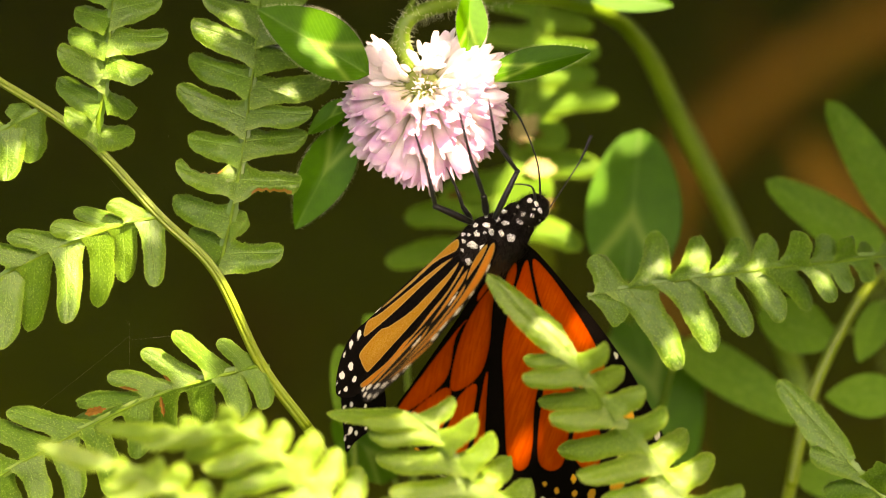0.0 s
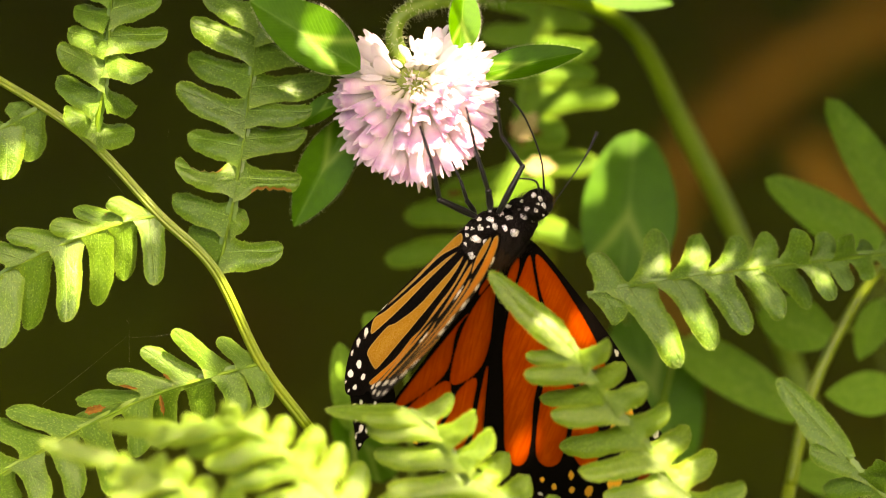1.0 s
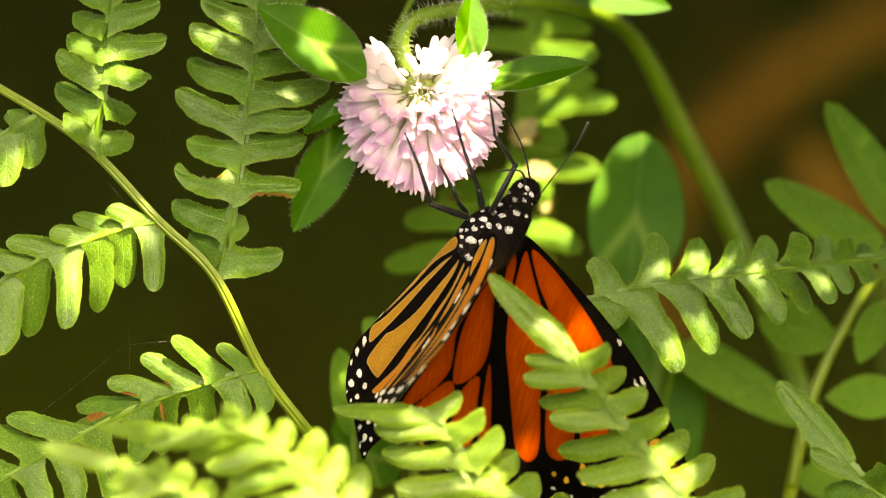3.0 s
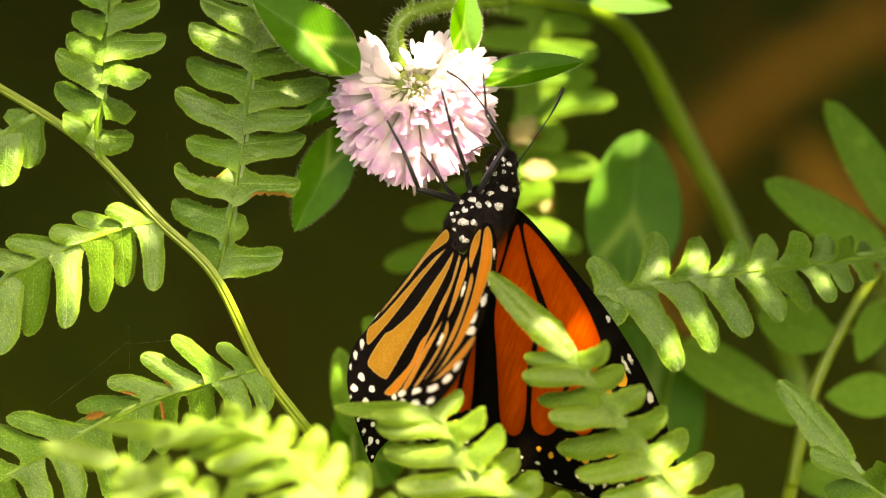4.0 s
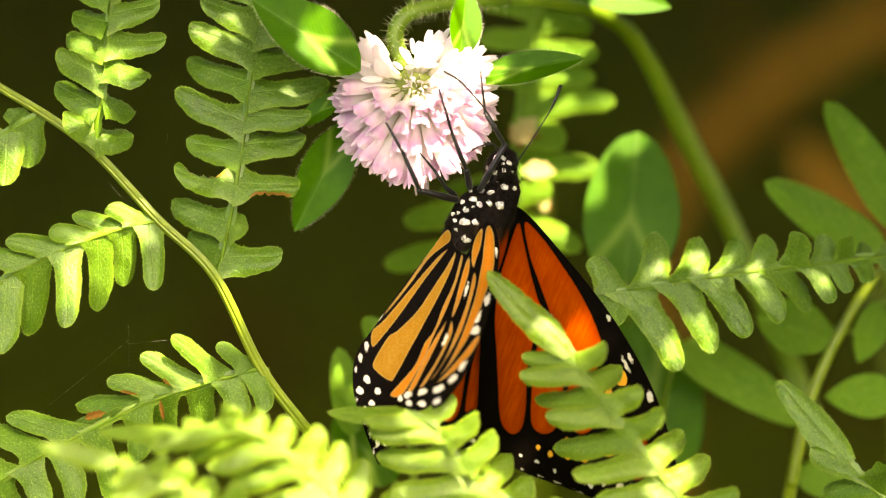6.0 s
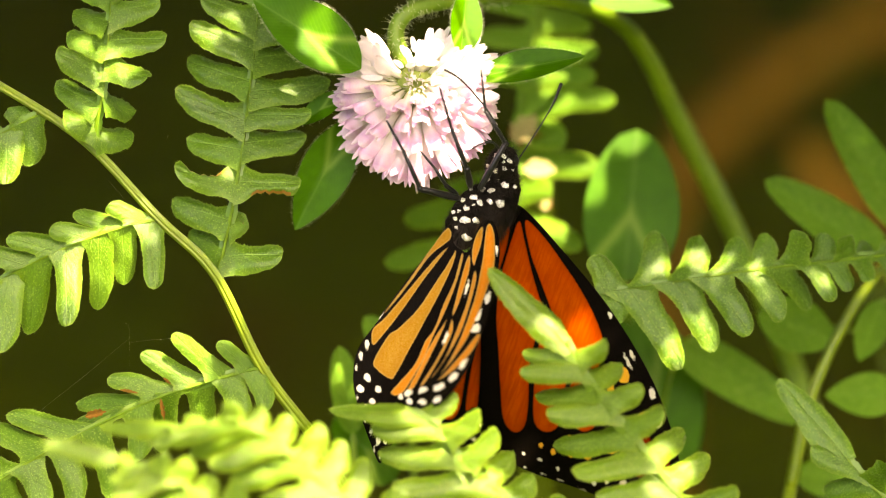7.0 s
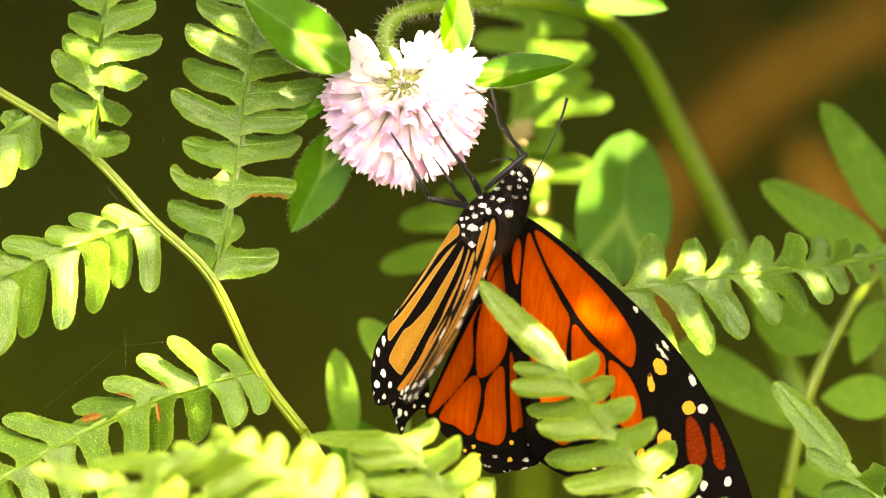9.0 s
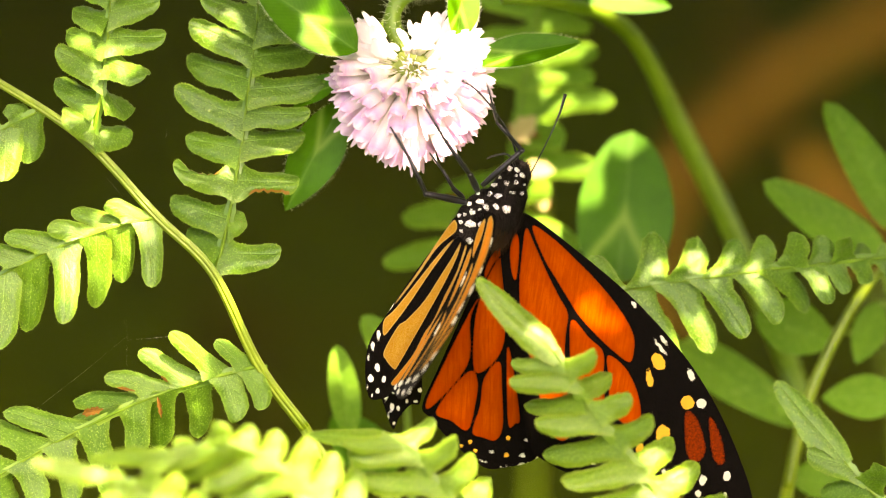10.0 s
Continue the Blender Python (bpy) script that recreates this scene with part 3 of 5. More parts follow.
# ---- unseen bracken leaflets added overhead to break the sunlight up ----
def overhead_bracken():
    ob = thing("overhead_bracken", 784, 441, 0.0, "unseen bracken leaflets added overhead, with gaps that dapple the light", "fern")
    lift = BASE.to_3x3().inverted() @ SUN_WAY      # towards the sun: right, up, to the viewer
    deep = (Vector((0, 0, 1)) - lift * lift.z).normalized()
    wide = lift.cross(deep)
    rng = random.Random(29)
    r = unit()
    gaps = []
    # gaps set by hand: the plan places the sun should reach, and their sizes
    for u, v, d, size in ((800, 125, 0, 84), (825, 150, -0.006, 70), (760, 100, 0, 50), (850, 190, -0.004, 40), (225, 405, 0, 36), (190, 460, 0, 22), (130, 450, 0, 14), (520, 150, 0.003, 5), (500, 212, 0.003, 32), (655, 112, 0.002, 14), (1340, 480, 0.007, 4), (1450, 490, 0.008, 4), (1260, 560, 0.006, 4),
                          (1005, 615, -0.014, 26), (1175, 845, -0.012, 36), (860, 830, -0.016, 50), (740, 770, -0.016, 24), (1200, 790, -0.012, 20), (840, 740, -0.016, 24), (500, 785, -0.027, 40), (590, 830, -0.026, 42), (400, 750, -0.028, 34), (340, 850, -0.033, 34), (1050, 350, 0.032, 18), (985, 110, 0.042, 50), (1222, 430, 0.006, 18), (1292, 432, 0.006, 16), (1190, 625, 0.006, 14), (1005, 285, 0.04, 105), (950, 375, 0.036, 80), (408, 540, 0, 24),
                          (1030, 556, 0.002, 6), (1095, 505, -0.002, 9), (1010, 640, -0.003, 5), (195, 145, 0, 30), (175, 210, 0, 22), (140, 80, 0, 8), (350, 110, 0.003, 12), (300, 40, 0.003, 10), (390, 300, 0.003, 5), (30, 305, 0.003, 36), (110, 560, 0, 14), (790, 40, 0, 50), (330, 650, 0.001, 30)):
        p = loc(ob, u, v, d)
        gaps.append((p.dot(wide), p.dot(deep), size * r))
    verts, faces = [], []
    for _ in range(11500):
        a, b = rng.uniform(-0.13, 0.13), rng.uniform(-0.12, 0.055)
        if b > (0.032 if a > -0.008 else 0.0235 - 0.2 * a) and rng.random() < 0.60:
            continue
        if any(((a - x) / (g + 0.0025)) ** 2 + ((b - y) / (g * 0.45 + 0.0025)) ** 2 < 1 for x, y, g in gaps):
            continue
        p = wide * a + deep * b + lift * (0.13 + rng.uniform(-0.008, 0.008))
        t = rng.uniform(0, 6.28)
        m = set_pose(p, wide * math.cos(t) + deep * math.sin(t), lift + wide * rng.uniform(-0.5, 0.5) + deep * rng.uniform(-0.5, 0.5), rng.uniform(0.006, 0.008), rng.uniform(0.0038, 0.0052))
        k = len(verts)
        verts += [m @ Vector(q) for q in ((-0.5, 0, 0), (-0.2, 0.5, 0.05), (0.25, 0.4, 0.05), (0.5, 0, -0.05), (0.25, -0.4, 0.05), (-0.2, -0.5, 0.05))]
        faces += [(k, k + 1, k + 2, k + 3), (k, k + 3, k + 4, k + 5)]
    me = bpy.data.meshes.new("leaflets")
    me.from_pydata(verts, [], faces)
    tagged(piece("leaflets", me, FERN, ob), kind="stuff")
    for row in range(6):
        b = -0.10 + row * 0.022
        bm = bmesh.new()
        tube(bm, [wide * a + deep * (b + 0.01 * math.sin(a * 30)) + lift * 0.13 for a in (-0.12, -0.04, 0.04, 0.13)], [0.0003, 0.0004, 0.0006], 6, 24)
        part("midrib", bm, STALK, ob)
    top = [wide * 0.13 + deep * b + lift * 0.13 for b in (-0.11, -0.05, 0.02)]
    q = ob.matrix_world.inverted() @ Vector((0.4, 0.35, -0.01))
    bm = bmesh.new()
    tube(bm, [top[0], top[1], top[2], top[2].lerp(q, 0.3) + wide * 0.10, q], [0.0012, 0.0015, 0.002, 0.003], 8, 60)
    part("stalk", bm, STALK, ob)


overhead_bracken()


# ---- large fern beside the blossom ----
def left_fern():
    ob = thing("fern_frond", 380, 485, 0.002, "green bracken frond with a ribbed stalk and eaten leaflets", "fern")
    r = unit()
    stalk_part(ob, [(-120, 90, 0.006), (0, 152, 0.004), (150, 250, 0.002), (280, 386, 0), (380, 485, 0), (462, 648, 0.002), (545, 760, 0.004)],
               [7 * r, 8 * r, 8.5 * r, 9 * r, 9.5 * r, 10 * r, 10.5 * r], STALK, down=((545, 760, 0.004), 700, 900, 0.05), groove=0.30, sides=42, n=80)
    a = [(164, 254, 0.001), (180, 170, 0.0), (190, 90, 0.0), (197, -10, 0.0), (205, -80, 0.0)]
    pinna(ob, a, feet(a, [(228, 113, 207, 40), (188, 100, 147), (135, 102, 93), (82, 118, 63), (38, 130, 22), (-12, 130, -30),
                          (242, 236, 240, 44), (170, 240, 198), (110, 258, 138), (72, 292, 68, 44), (25, 282, 3), (-30, 290, -50)], 1, 42), FERN, 4.5, seed=1)
    b = [(387, 482, 0.002), (405, 400, 0.002), (418, 330, 0.002), (432, 240, 0.003), (445, 130, 0.003), (456, 30, 0.004), (470, -90, 0.004)]
    pinna(ob, b, feet(b, [(440, 333, 415), (392, 305, 358), (322, 312, 300, 46, 6), (268, 332, 248), (215, 312, 162), (145, 332, 108), (90, 338, 46), (35, 358, -4), (-20, 350, -50),
                          (455, 498, 450, 48), (395, 435, 382, 40), (320, 530, 325, 50, 7), (255, 541, 242), (205, 548, 205, 38), (165, 582, 148), (105, 560, 88), (55, 550, 45), (0, 545, -20)], 1, 44), FERN, 5, seed=2)
    c = [(282, 388, 0.0), (200, 408, -0.001), (100, 446, -0.001), (0, 496, 0.0), (-80, 540, 0.0)]
    pinna(ob, c, feet(c, [(252, 193, 362, 34), (205, 133, 374, 36), (158, 90, 404, 38), (104, 14, 420, 40), (48, -40, 440, 42),
                          (262, 275, 508, 40), (218, 222, 502, 40), (170, 178, 546, 43), (118, 120, 574, 44), (64, 55, 590, 46), (12, 5, 622, 48), (-36, -50, 640, 48)], 0, 48), FERN, 4.5, seed=3, fat=1.0)
    d = [(463, 650, 0.002), (350, 681, 0.001), (250, 716, 0.0), (100, 790, 0.0), (0, 850, 0.0), (-60, 890, 0.0)]
    pinna(ob, d, feet(d, [(442, 388, 606, 32), (390, 309, 592, 36), (338, 254, 624, 38), (290, 194, 667, 38), (240, 138, 711, 38), (196, 132, 745, 30), (134, 16, 731, 42), (70, -30, 750, 44), (14, -60, 800, 44),
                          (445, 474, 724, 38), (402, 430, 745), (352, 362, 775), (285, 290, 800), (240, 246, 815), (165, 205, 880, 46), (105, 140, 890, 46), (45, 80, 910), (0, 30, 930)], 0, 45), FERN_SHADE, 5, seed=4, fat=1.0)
    e = [(66, 204, 0.003), (0, 238, 0.003), (-50, 262, 0.003)]
    pinna(ob, e, feet(e, [(40, 18, 190, 36), (-10, -40, 210, 36), (50, 58, 292, 40), (14, 10, 324, 42), (-25, -20, 335, 42)], 0, 40), FERN, 4, seed=5)
    return ob


def fern_piece(name, home, label, rachis, tips, material, thick, down, group="", seed=0, lean=0.09, sag=0.004, lamina=14.0, fat=1.0):
    ob = thing(name, *home, label, "fern", group)
    pinna(ob, rachis, [(a, b, c, w * fat, k) for a, b, c, w, k in tips], material, thick, seed=seed, lean=lean, sag=sag, lamina=lamina, fat=1.0)
    if down:
        p = rachis[0]
        r = unit(p[2])
        stalk_part(ob, [p, (p[0] + down[0], p[1] + down[1], p[2] + down[2])], [thick * r, thick * r * 1.3, thick * r * 2], STALK,
                   down=((p[0] + down[0], p[1] + down[1], p[2] + down[2]), p[0] + down[0], p[1] + down[1], p[2] + down[2] + down[3]))
    return ob


LEFT_FERN = left_fern()

rr = [(1700, 440, 0.012), (1568, 452, 0.010), (1400, 470, 0.008), (1250, 490, 0.006), (1110, 512, 0.006), (1040, 526, 0.006)]
fern_piece("fern_frond", (1300, 480, 0.006), "green bracken side frond with a few brown edges", rr,
                        feet(rr, [(1078, 1055, 452, 46), (1145, 1168, 412, 50), (1210, 1242, 420, 46), (1275, 1312, 422, 44), (1335, 1362, 416, 42), (1395, 1418, 412, 40), (1445, 1462, 414, 36), (1485, 1500, 420, 34), (1520, 1535, 428, 30), (1560, 1575, 428, 30), (1610, 1630, 420, 30),
                                  (1065, 1100, 570, 40), (1112, 1208, 646, 52), (1190, 1268, 616, 48), (1250, 1328, 588, 46), (1315, 1388, 562, 42), (1370, 1437, 541, 40), (1425, 1476, 530, 36), (1470, 1506, 512, 32), (1515, 1540, 495, 30), (1560, 1590, 490, 30), (1610, 1650, 480, 30)], 0, 44),
                        FERN, 5.5, (150, 200, 0.03, 0.05), seed=11, lamina=11.0, fat=1.06)

nr = [(1300, 1060, -0.010), (1195, 885, -0.012), (1150, 820, -0.0125), (1105, 760, -0.013), (1060, 705, -0.0135), (1035, 665, -0.014), (1012, 625, -0.014), (1000, 605, -0.014)]
NEAR_RIGHT = fern_piece("fern_frond", (1100, 740, -0.013), "bright green bracken tip with rounded leaflets", nr,
                        feet(nr, [(640, 1074, 610, 36), (672, 1104, 650, 40), (714, 1137, 690, 42), (758, 1174, 728, 44), (804, 1212, 764, 46), (850, 1257, 810, 48), (900, 1304, 872, 50), (960, 1360, 930, 50),
                                  (626, 926, 629, 32), (652, 924, 661, 36), (692, 949, 702, 38), (726, 970, 736, 40), (766, 982, 792, 44), (806, 1018, 838, 46), (856, 1060, 884, 48), (920, 1100, 940, 50),
                                  (622, 868, 478, 58, 8)], 1, 42), FERN_NEAR, 3, (60, 120, 0.0, 0.02), seed=21, lamina=17.0, fat=1.0, lean=0.10)
nl = [(760, 1020, -0.024), (660, 938, -0.025), (580, 868, -0.026), (530, 826, -0.0265), (490, 790, -0.027), (450, 764, -0.0275), (400, 752, -0.028), (340, 758, -0.028), (290, 764, -0.028)]
NEAR_LEFT = fern_piece("fern_frond", (480, 790, -0.027), "bright yellow-green bracken tip in sunlight", nl,
                       feet(nl, [(306, 284, 746, 30), (346, 338, 730, 36), (394, 412, 713, 40), (436, 470, 722, 42), (478, 517, 737, 44), (522, 572, 754, 46), (562, 614, 784, 48), (610, 652, 814, 48), (662, 704, 868, 50), (710, 760, 920, 50),
                                 (330, 268, 788, 30), (372, 296, 784, 36), (420, 340, 806, 40), (474, 374, 826, 42), (520, 412, 854, 44), (572, 468, 888, 46), (622, 530, 932, 48), (680, 590, 980, 48), (308, 180, 756, 34, 8)], 0, 44),
                       FERN_NEAR, 3, (60, 80, 0.0, 0.02), seed=22, lamina=15.0, fat=1.0, lean=0.10)
n2 = [(520, 1010, -0.032), (450, 965, -0.032), (370, 898, -0.033), (320, 862, -0.033), (270, 835, -0.034), (220, 818, -0.034), (190, 812, -0.034)]
NEAR_LOW = fern_piece("fern_frond", (280, 850, -0.033), "bright yellow-green bracken tip near the ground", n2,
                      feet(n2, [(222, 226, 798, 30), (262, 298, 808, 36), (300, 340, 817, 42), (342, 380, 842, 46), (388, 427, 858, 46), (430, 482, 890, 46), (480, 540, 930, 46),
                                (240, 204, 856, 34), (282, 205, 882, 40), (328, 250, 916, 42), (380, 300, 960, 44), (205, 78, 784, 40, 8)], 0, 44),
                      FERN_NEAR, 3, (60, 80, 0.0, 0.02), seed=23, lamina=15.0, fat=1.0, lean=0.10)
nm = [(1040, 1020, -0.014), (930, 912, -0.015), (870, 865, -0.015), (822, 822, -0.016), (786, 776, -0.016), (760, 746, -0.016), (732, 728, -0.016)]
MID_FERN = fern_piece("fern_frond", (780, 780, -0.016), "green bracken tip before the butterfly's wings", nm,
                      feet(nm, [(752, 810, 700, 34), (786, 848, 734, 40), (820, 880, 764, 42), (852, 910, 803, 46), (894, 946, 843, 50), (944, 1002, 884, 52),
                                (748, 652, 742, 30), (768, 660, 764, 40), (806, 672, 806, 44), (850, 698, 868, 48), (904, 760, 918, 50), (738, 586, 724, 40, 8)], 0, 44),
                      FERN_NEAR, 3, (60, 80, 0.0, 0.02), seed=24, lamina=15.0, fat=1.0, lean=0.10)

bk = [(970, -60, 0.045), (945, 60, 0.042), (925, 180, 0.040), (905, 300, 0.038), (880, 400, 0.036), (860, 480, 0.035)]
BACK_FERN = fern_piece("fern_frond", (920, 200, 0.04), "green bracken frond with rusty spots behind the blossom", bk,
           feet(bk, [(-10, 1060, -40), (40, 1045, 40), (100, 1055, 88), (140, 1050, 130), (195, 1085, 170, 48), (250, 1000, 240, 60), (300, 1058, 290, 50), (350, 975, 330, 50), (390, 1028, 430, 50),
                     (20, 850, -10), (80, 850, 60), (140, 830, 120), (330, 780, 340, 50), (390, 720, 380, 52), (450, 686, 458, 50)], 1, 46), FERN_FAR, 6, (-10, -200, 0.1, 0.1), seed=31)


# ---- single blades: clover leaves and far leaves ----
def blade_mesh(bm, width, fold=0.12, arch=0.06, tip=1.0, n=18, m=9, wave=0.0, full=0.8, ragged=0.0):
    """A lens-shaped blade in its own space; x from 0 to 1, y across."""
    grid = []
    for i in range(n + 1):
        x = i / n
        w = 0.5 * (math.sin(math.pi * min(1, x ** (0.85 * tip))) ** full if 0 < x < 1 else 0.004) * (1 + ragged * noise.noise((x * 9 + width * 40, fold * 30, 0)))
        row = []
        for j in range(m):
            y = -1 + 2 * j / (m - 1)
            z = fold * abs(y) * w * 2 * 0.5 - arch * (x - 0.4) ** 2 * 2 + wave * math.sin(x * 22) * y * y
            row.append(bm.verts.new((x, y * w, z)))
        grid.append(row)
    for i in range(n):
        for j in range(m - 1):
            bm.faces.new((grid[i][j], grid[i + 1][j], grid[i + 1][j + 1], grid[i][j + 1]))
    return bm


def leaflet(ob, foot, tip, width, material, name="leaflet", facing=(0, 0.2, 1), hairs=0, fold=0.3, arch=0.06, tip_shape=1.0, wave=0.0, label="", full=0.8, ragged=0.0):
    a, b = loc(ob, *foot), loc(ob, *tip)
    bm = blade_mesh(bmesh.new(), width / 7.0, fold, arch, tip_shape, wave=wave, full=full, ragged=ragged)
    leaf = part(name, bm, material, ob, label)
    r = unit(foot[2])
    leaf.matrix_basis = set_pose(a, b - a, Vector(facing), (b - a).length, width * r)
    if hairs:
        rng = random.Random(int(foot[0] * 7 + foot[1]))
        bm = bmesh.new()
        sx, sy = (b - a).length, width * r
        for _ in range(hairs):
            x = rng.uniform(0.05, 0.97)
            w = 0.5 * math.sin(math.pi * min(1, x ** (0.85 * tip_shape))) ** 0.8
            s = rng.choice((-1, 1))
            ln = rng.uniform(0.0002, 0.0006)
            p = Vector((x, s * w, fold * w - arch * (x - 0.4) ** 2 * 2))
            q = p + Vector((rng.uniform(0.1, 0.8) * ln / sx, s * ln / sy, rng.uniform(-0.3, 0.5) * ln / sy))
            e = Vector((0.000015 / sx, 0, 0))
            f = Vector((0, 0, 0.000015 / sy))
            vs = [bm.verts.new(v) for v in (p - e, p + e, p + f, q)]
            for tri in ((0, 1, 3), (1, 2, 3), (2, 0, 3)):
                bm.faces.new([vs[k] for k in tri])
        hair = part("hair_fringe", bm, HAIR, leaf, "pale downy hairs on the leaf edge")
        tagged(hair, kind="stuff")
    return leaf


for u0, v0, u1, v1, w in ((920, 232, 958, 240, 20), (935, 330, 978, 366, 24), (915, 318, 940, 336, 16), (790, 350, 820, 346, 12), (900, 226, 926, 262, 22)):
    leaflet(BACK_FERN, (u0, v0, 0.0375), (u1, v1, 0.037), w, RUST, "withered_leaflet", (0.2, 0.3, 1), fold=0.8, arch=0.5, wave=0.05, ragged=1.2, label="rusty withered tip of a leaflet")
for u0, v0, u1, v1, w in ((908, 250, 950, 205, 40), (925, 300, 985, 300, 34), (955, 345, 968, 372, 26)):
    leaflet(BACK_FERN, (u0, v0, 0.0365), (u1, v1, 0.036), w, BLEACHED, "bleached_leaflet", (0.2, 0.42, 1), fold=0.3, arch=0.2, wave=0.03, ragged=0.6, label="bleached straw-coloured dry leaflet")
for u0, v0, u1, v1, w in ((150, 738, 188, 728, 15), (212, 690, 245, 696, 6), (284, 706, 291, 744, 8), (289, 669, 302, 680, 5)):
    leaflet(LEFT_FERN, (u0, v0, -0.0012), (u1, v1, -0.0012), w, RUST, "withered_patch", (0.1, 0.3, 1), fold=0.6, arch=0.3, wave=0.06, ragged=1.2, label="rusty dead patch with a dry edge")


def far_leaf(name, home, label, foot, tip, width, material, down, facing=(0.1, 0.2, 1), stem=4.5, **more):
    ob = thing(name, *home, label, "leaf")
    leaflet(ob, foot, tip, width, material, "blade", facing, **more)
    r = unit(foot[2])
    stalk_part(ob, [foot, (foot[0] + down[0], foot[1] + down[1], foot[2] + down[2])], [stem * r, stem * r * 1.2, stem * r * 1.6], STEM,
               down=((foot[0] + down[0], foot[1] + down[1], foot[2] + down[2]), foot[0] + down[0], foot[1] + down[1], foot[2] + down[2] + 0.02))
    return ob


BIG_LEAF = far_leaf("clover_leaf", (1120, 360, 0.03), "broad oval green clover leaf with a pale chevron", (1105, 500, 0.03), (1130, 228, 0.034), 172, CLOVER, (20, 200, 0.03), fold=0.15, tip_shape=0.95, full=0.5)
far_leaf("clover_leaf", (1180, 720, 0.04), "dark green oval clover leaf in the shade", (1110, 540, 0.04), (1215, 860, 0.04), 170, CLOVER, (-10, 300, 0.02), fold=0.1)
far_leaf("clover_leaf", (600, 670, 0.022), "small green leaf behind the wing", (625, 770, 0.022), (600, 612, 0.022), 56, FERN_FAR, (10, 150, 0.0), full=0.5)
far_leaf("clover_leaf", (640, 780, 0.024), "dark green leaf below the wing", (700, 850, 0.024), (592, 738, 0.024), 92, CLOVER, (40, 150, 0.0), full=0.5)
far_leaf("clover_leaf", (660, 620, 0.026), "small green leaf behind the wing edge", (720, 650, 0.026), (645, 560, 0.026), 60, FERN_FAR, (10, 150, 0.0), full=0.5)
far_leaf("fern_leaf", (1520, 270, 0.03), "long green leaf with a rounded tip", (1600, 400, 0.03), (1462, 176, 0.03), 84, FERN_FAR, (60, 200, 0.0), tip_shape=0.75, full=0.45)
far_leaf("fern_leaf", (1440, 380, 0.03), "long green leaf behind the bracken", (1560, 455, 0.03), (1354, 318, 0.03), 86, FERN_FAR, (60, 200, 0.0), tip_shape=0.75, full=0.45)
far_leaf("fern_leaf", (1320, 690, 0.035), "long green leaf in the shade", (1200, 610, 0.035), (1425, 745, 0.035), 86, FERN_FAR, (-60, 250, 0.01), tip_shape=0.8, stem=3, full=0.42)
far_leaf("fern_leaf", (1430, 590, 0.03), "green lobed leaf behind the bracken", (1340, 555, 0.03), (1485, 605, 0.03), 100, FERN_FAR, (340, 60, 0.03), stem=2.5)
far_leaf("fern_leaf", (1520, 580, 0.03), "small green leaf beside a pale stem", (1560, 530, 0.03), (1520, 640, 0.03), 60, FERN_FAR, (160, 50, 0.0))
far_leaf("fern_leaf", (1530, 705, 0.03), "rounded green leaf beside a pale stem", (1600, 700, 0.03), (1460, 700, 0.03), 80, FERN_FAR, (60, 250, 0.0))
far_leaf("fern_leaf", (1450, 840, 0.03), "green leaf low in the shade", (1500, 850, 0.03), (1400, 840, 0.03), 70, FERN_FAR, (160, 150, 0.0))

fr = [(1700, 960, 0.006), (1600, 912, 0.006), (1548, 866, 0.006), (1522, 840, 0.006), (1500, 812, 0.006)]
fern_piece("fern_frond", (1500, 800, 0.006), "green young bracken tip with a pointed end", fr,
           feet(fr, [(1506, 1436, 798, 42), (1530, 1458, 872, 44), (1540, 1570, 824, 44), (1580, 1630, 850, 44), (1590, 1510, 905, 44), (1504, 1383, 674, 64, 8)], 0, 44), FERN, 5, (30, 100, 0.0, 0.02), seed=41, lamina=20.0)


def stem_thing(name, label, pts, radius, material, down):
    ob = thing(name, pts[0][0], pts[0][1], pts[0][2], label, "stem")
    r = unit(pts[0][2])
    stalk_part(ob, pts, [radius * r, radius * r * 1.1, radius * r * 1.3], material, down=(pts[-1], *down))
    return ob


stem_thing("plant_stem", "thin pale green bracken stem", [(1600, 440, 0.022), (1540, 500, 0.022), (1480, 600, 0.022), (1430, 720, 0.022), (1400, 860, 0.022)], 9, STALK, (1395, 960, 0.03))
DEAD = stem_thing("dead_branch", "thick brown dead stalk behind the leaves", [(2150, -420, 0.84), (1700, -60, 0.82), (1400, 125, 0.80), (1280, 225, 0.80), (1190, 320, 0.80), (1150, 420, 0.80), (1160, 520, 0.80)], 31, STRAW, (1170, 600, 0.80))
for pts in (((1400, 125, 0.80), (1330, 90, 0.83), (1290, 20, 0.86)), ((1560, 30, 0.81), (1620, 110, 0.84), (1640, 200, 0.88)), ((1280, 225, 0.80), (1240, 180, 0.83), (1230, 120, 0.87))):
    stalk_part(DEAD, pts, [14 * unit(0.8), 11 * unit(0.8), 6 * unit(0.8)], STRAW, "side_twig", n=16)
far_leaf("dead_leaf", (1450, 330, 0.40), "brown withered leaf behind the bracken", (1560, 470, 0.40), (1405, 235, 0.405), 100, STRAW, (40, 200, 0.0), fold=0.5, tip_shape=0.8)


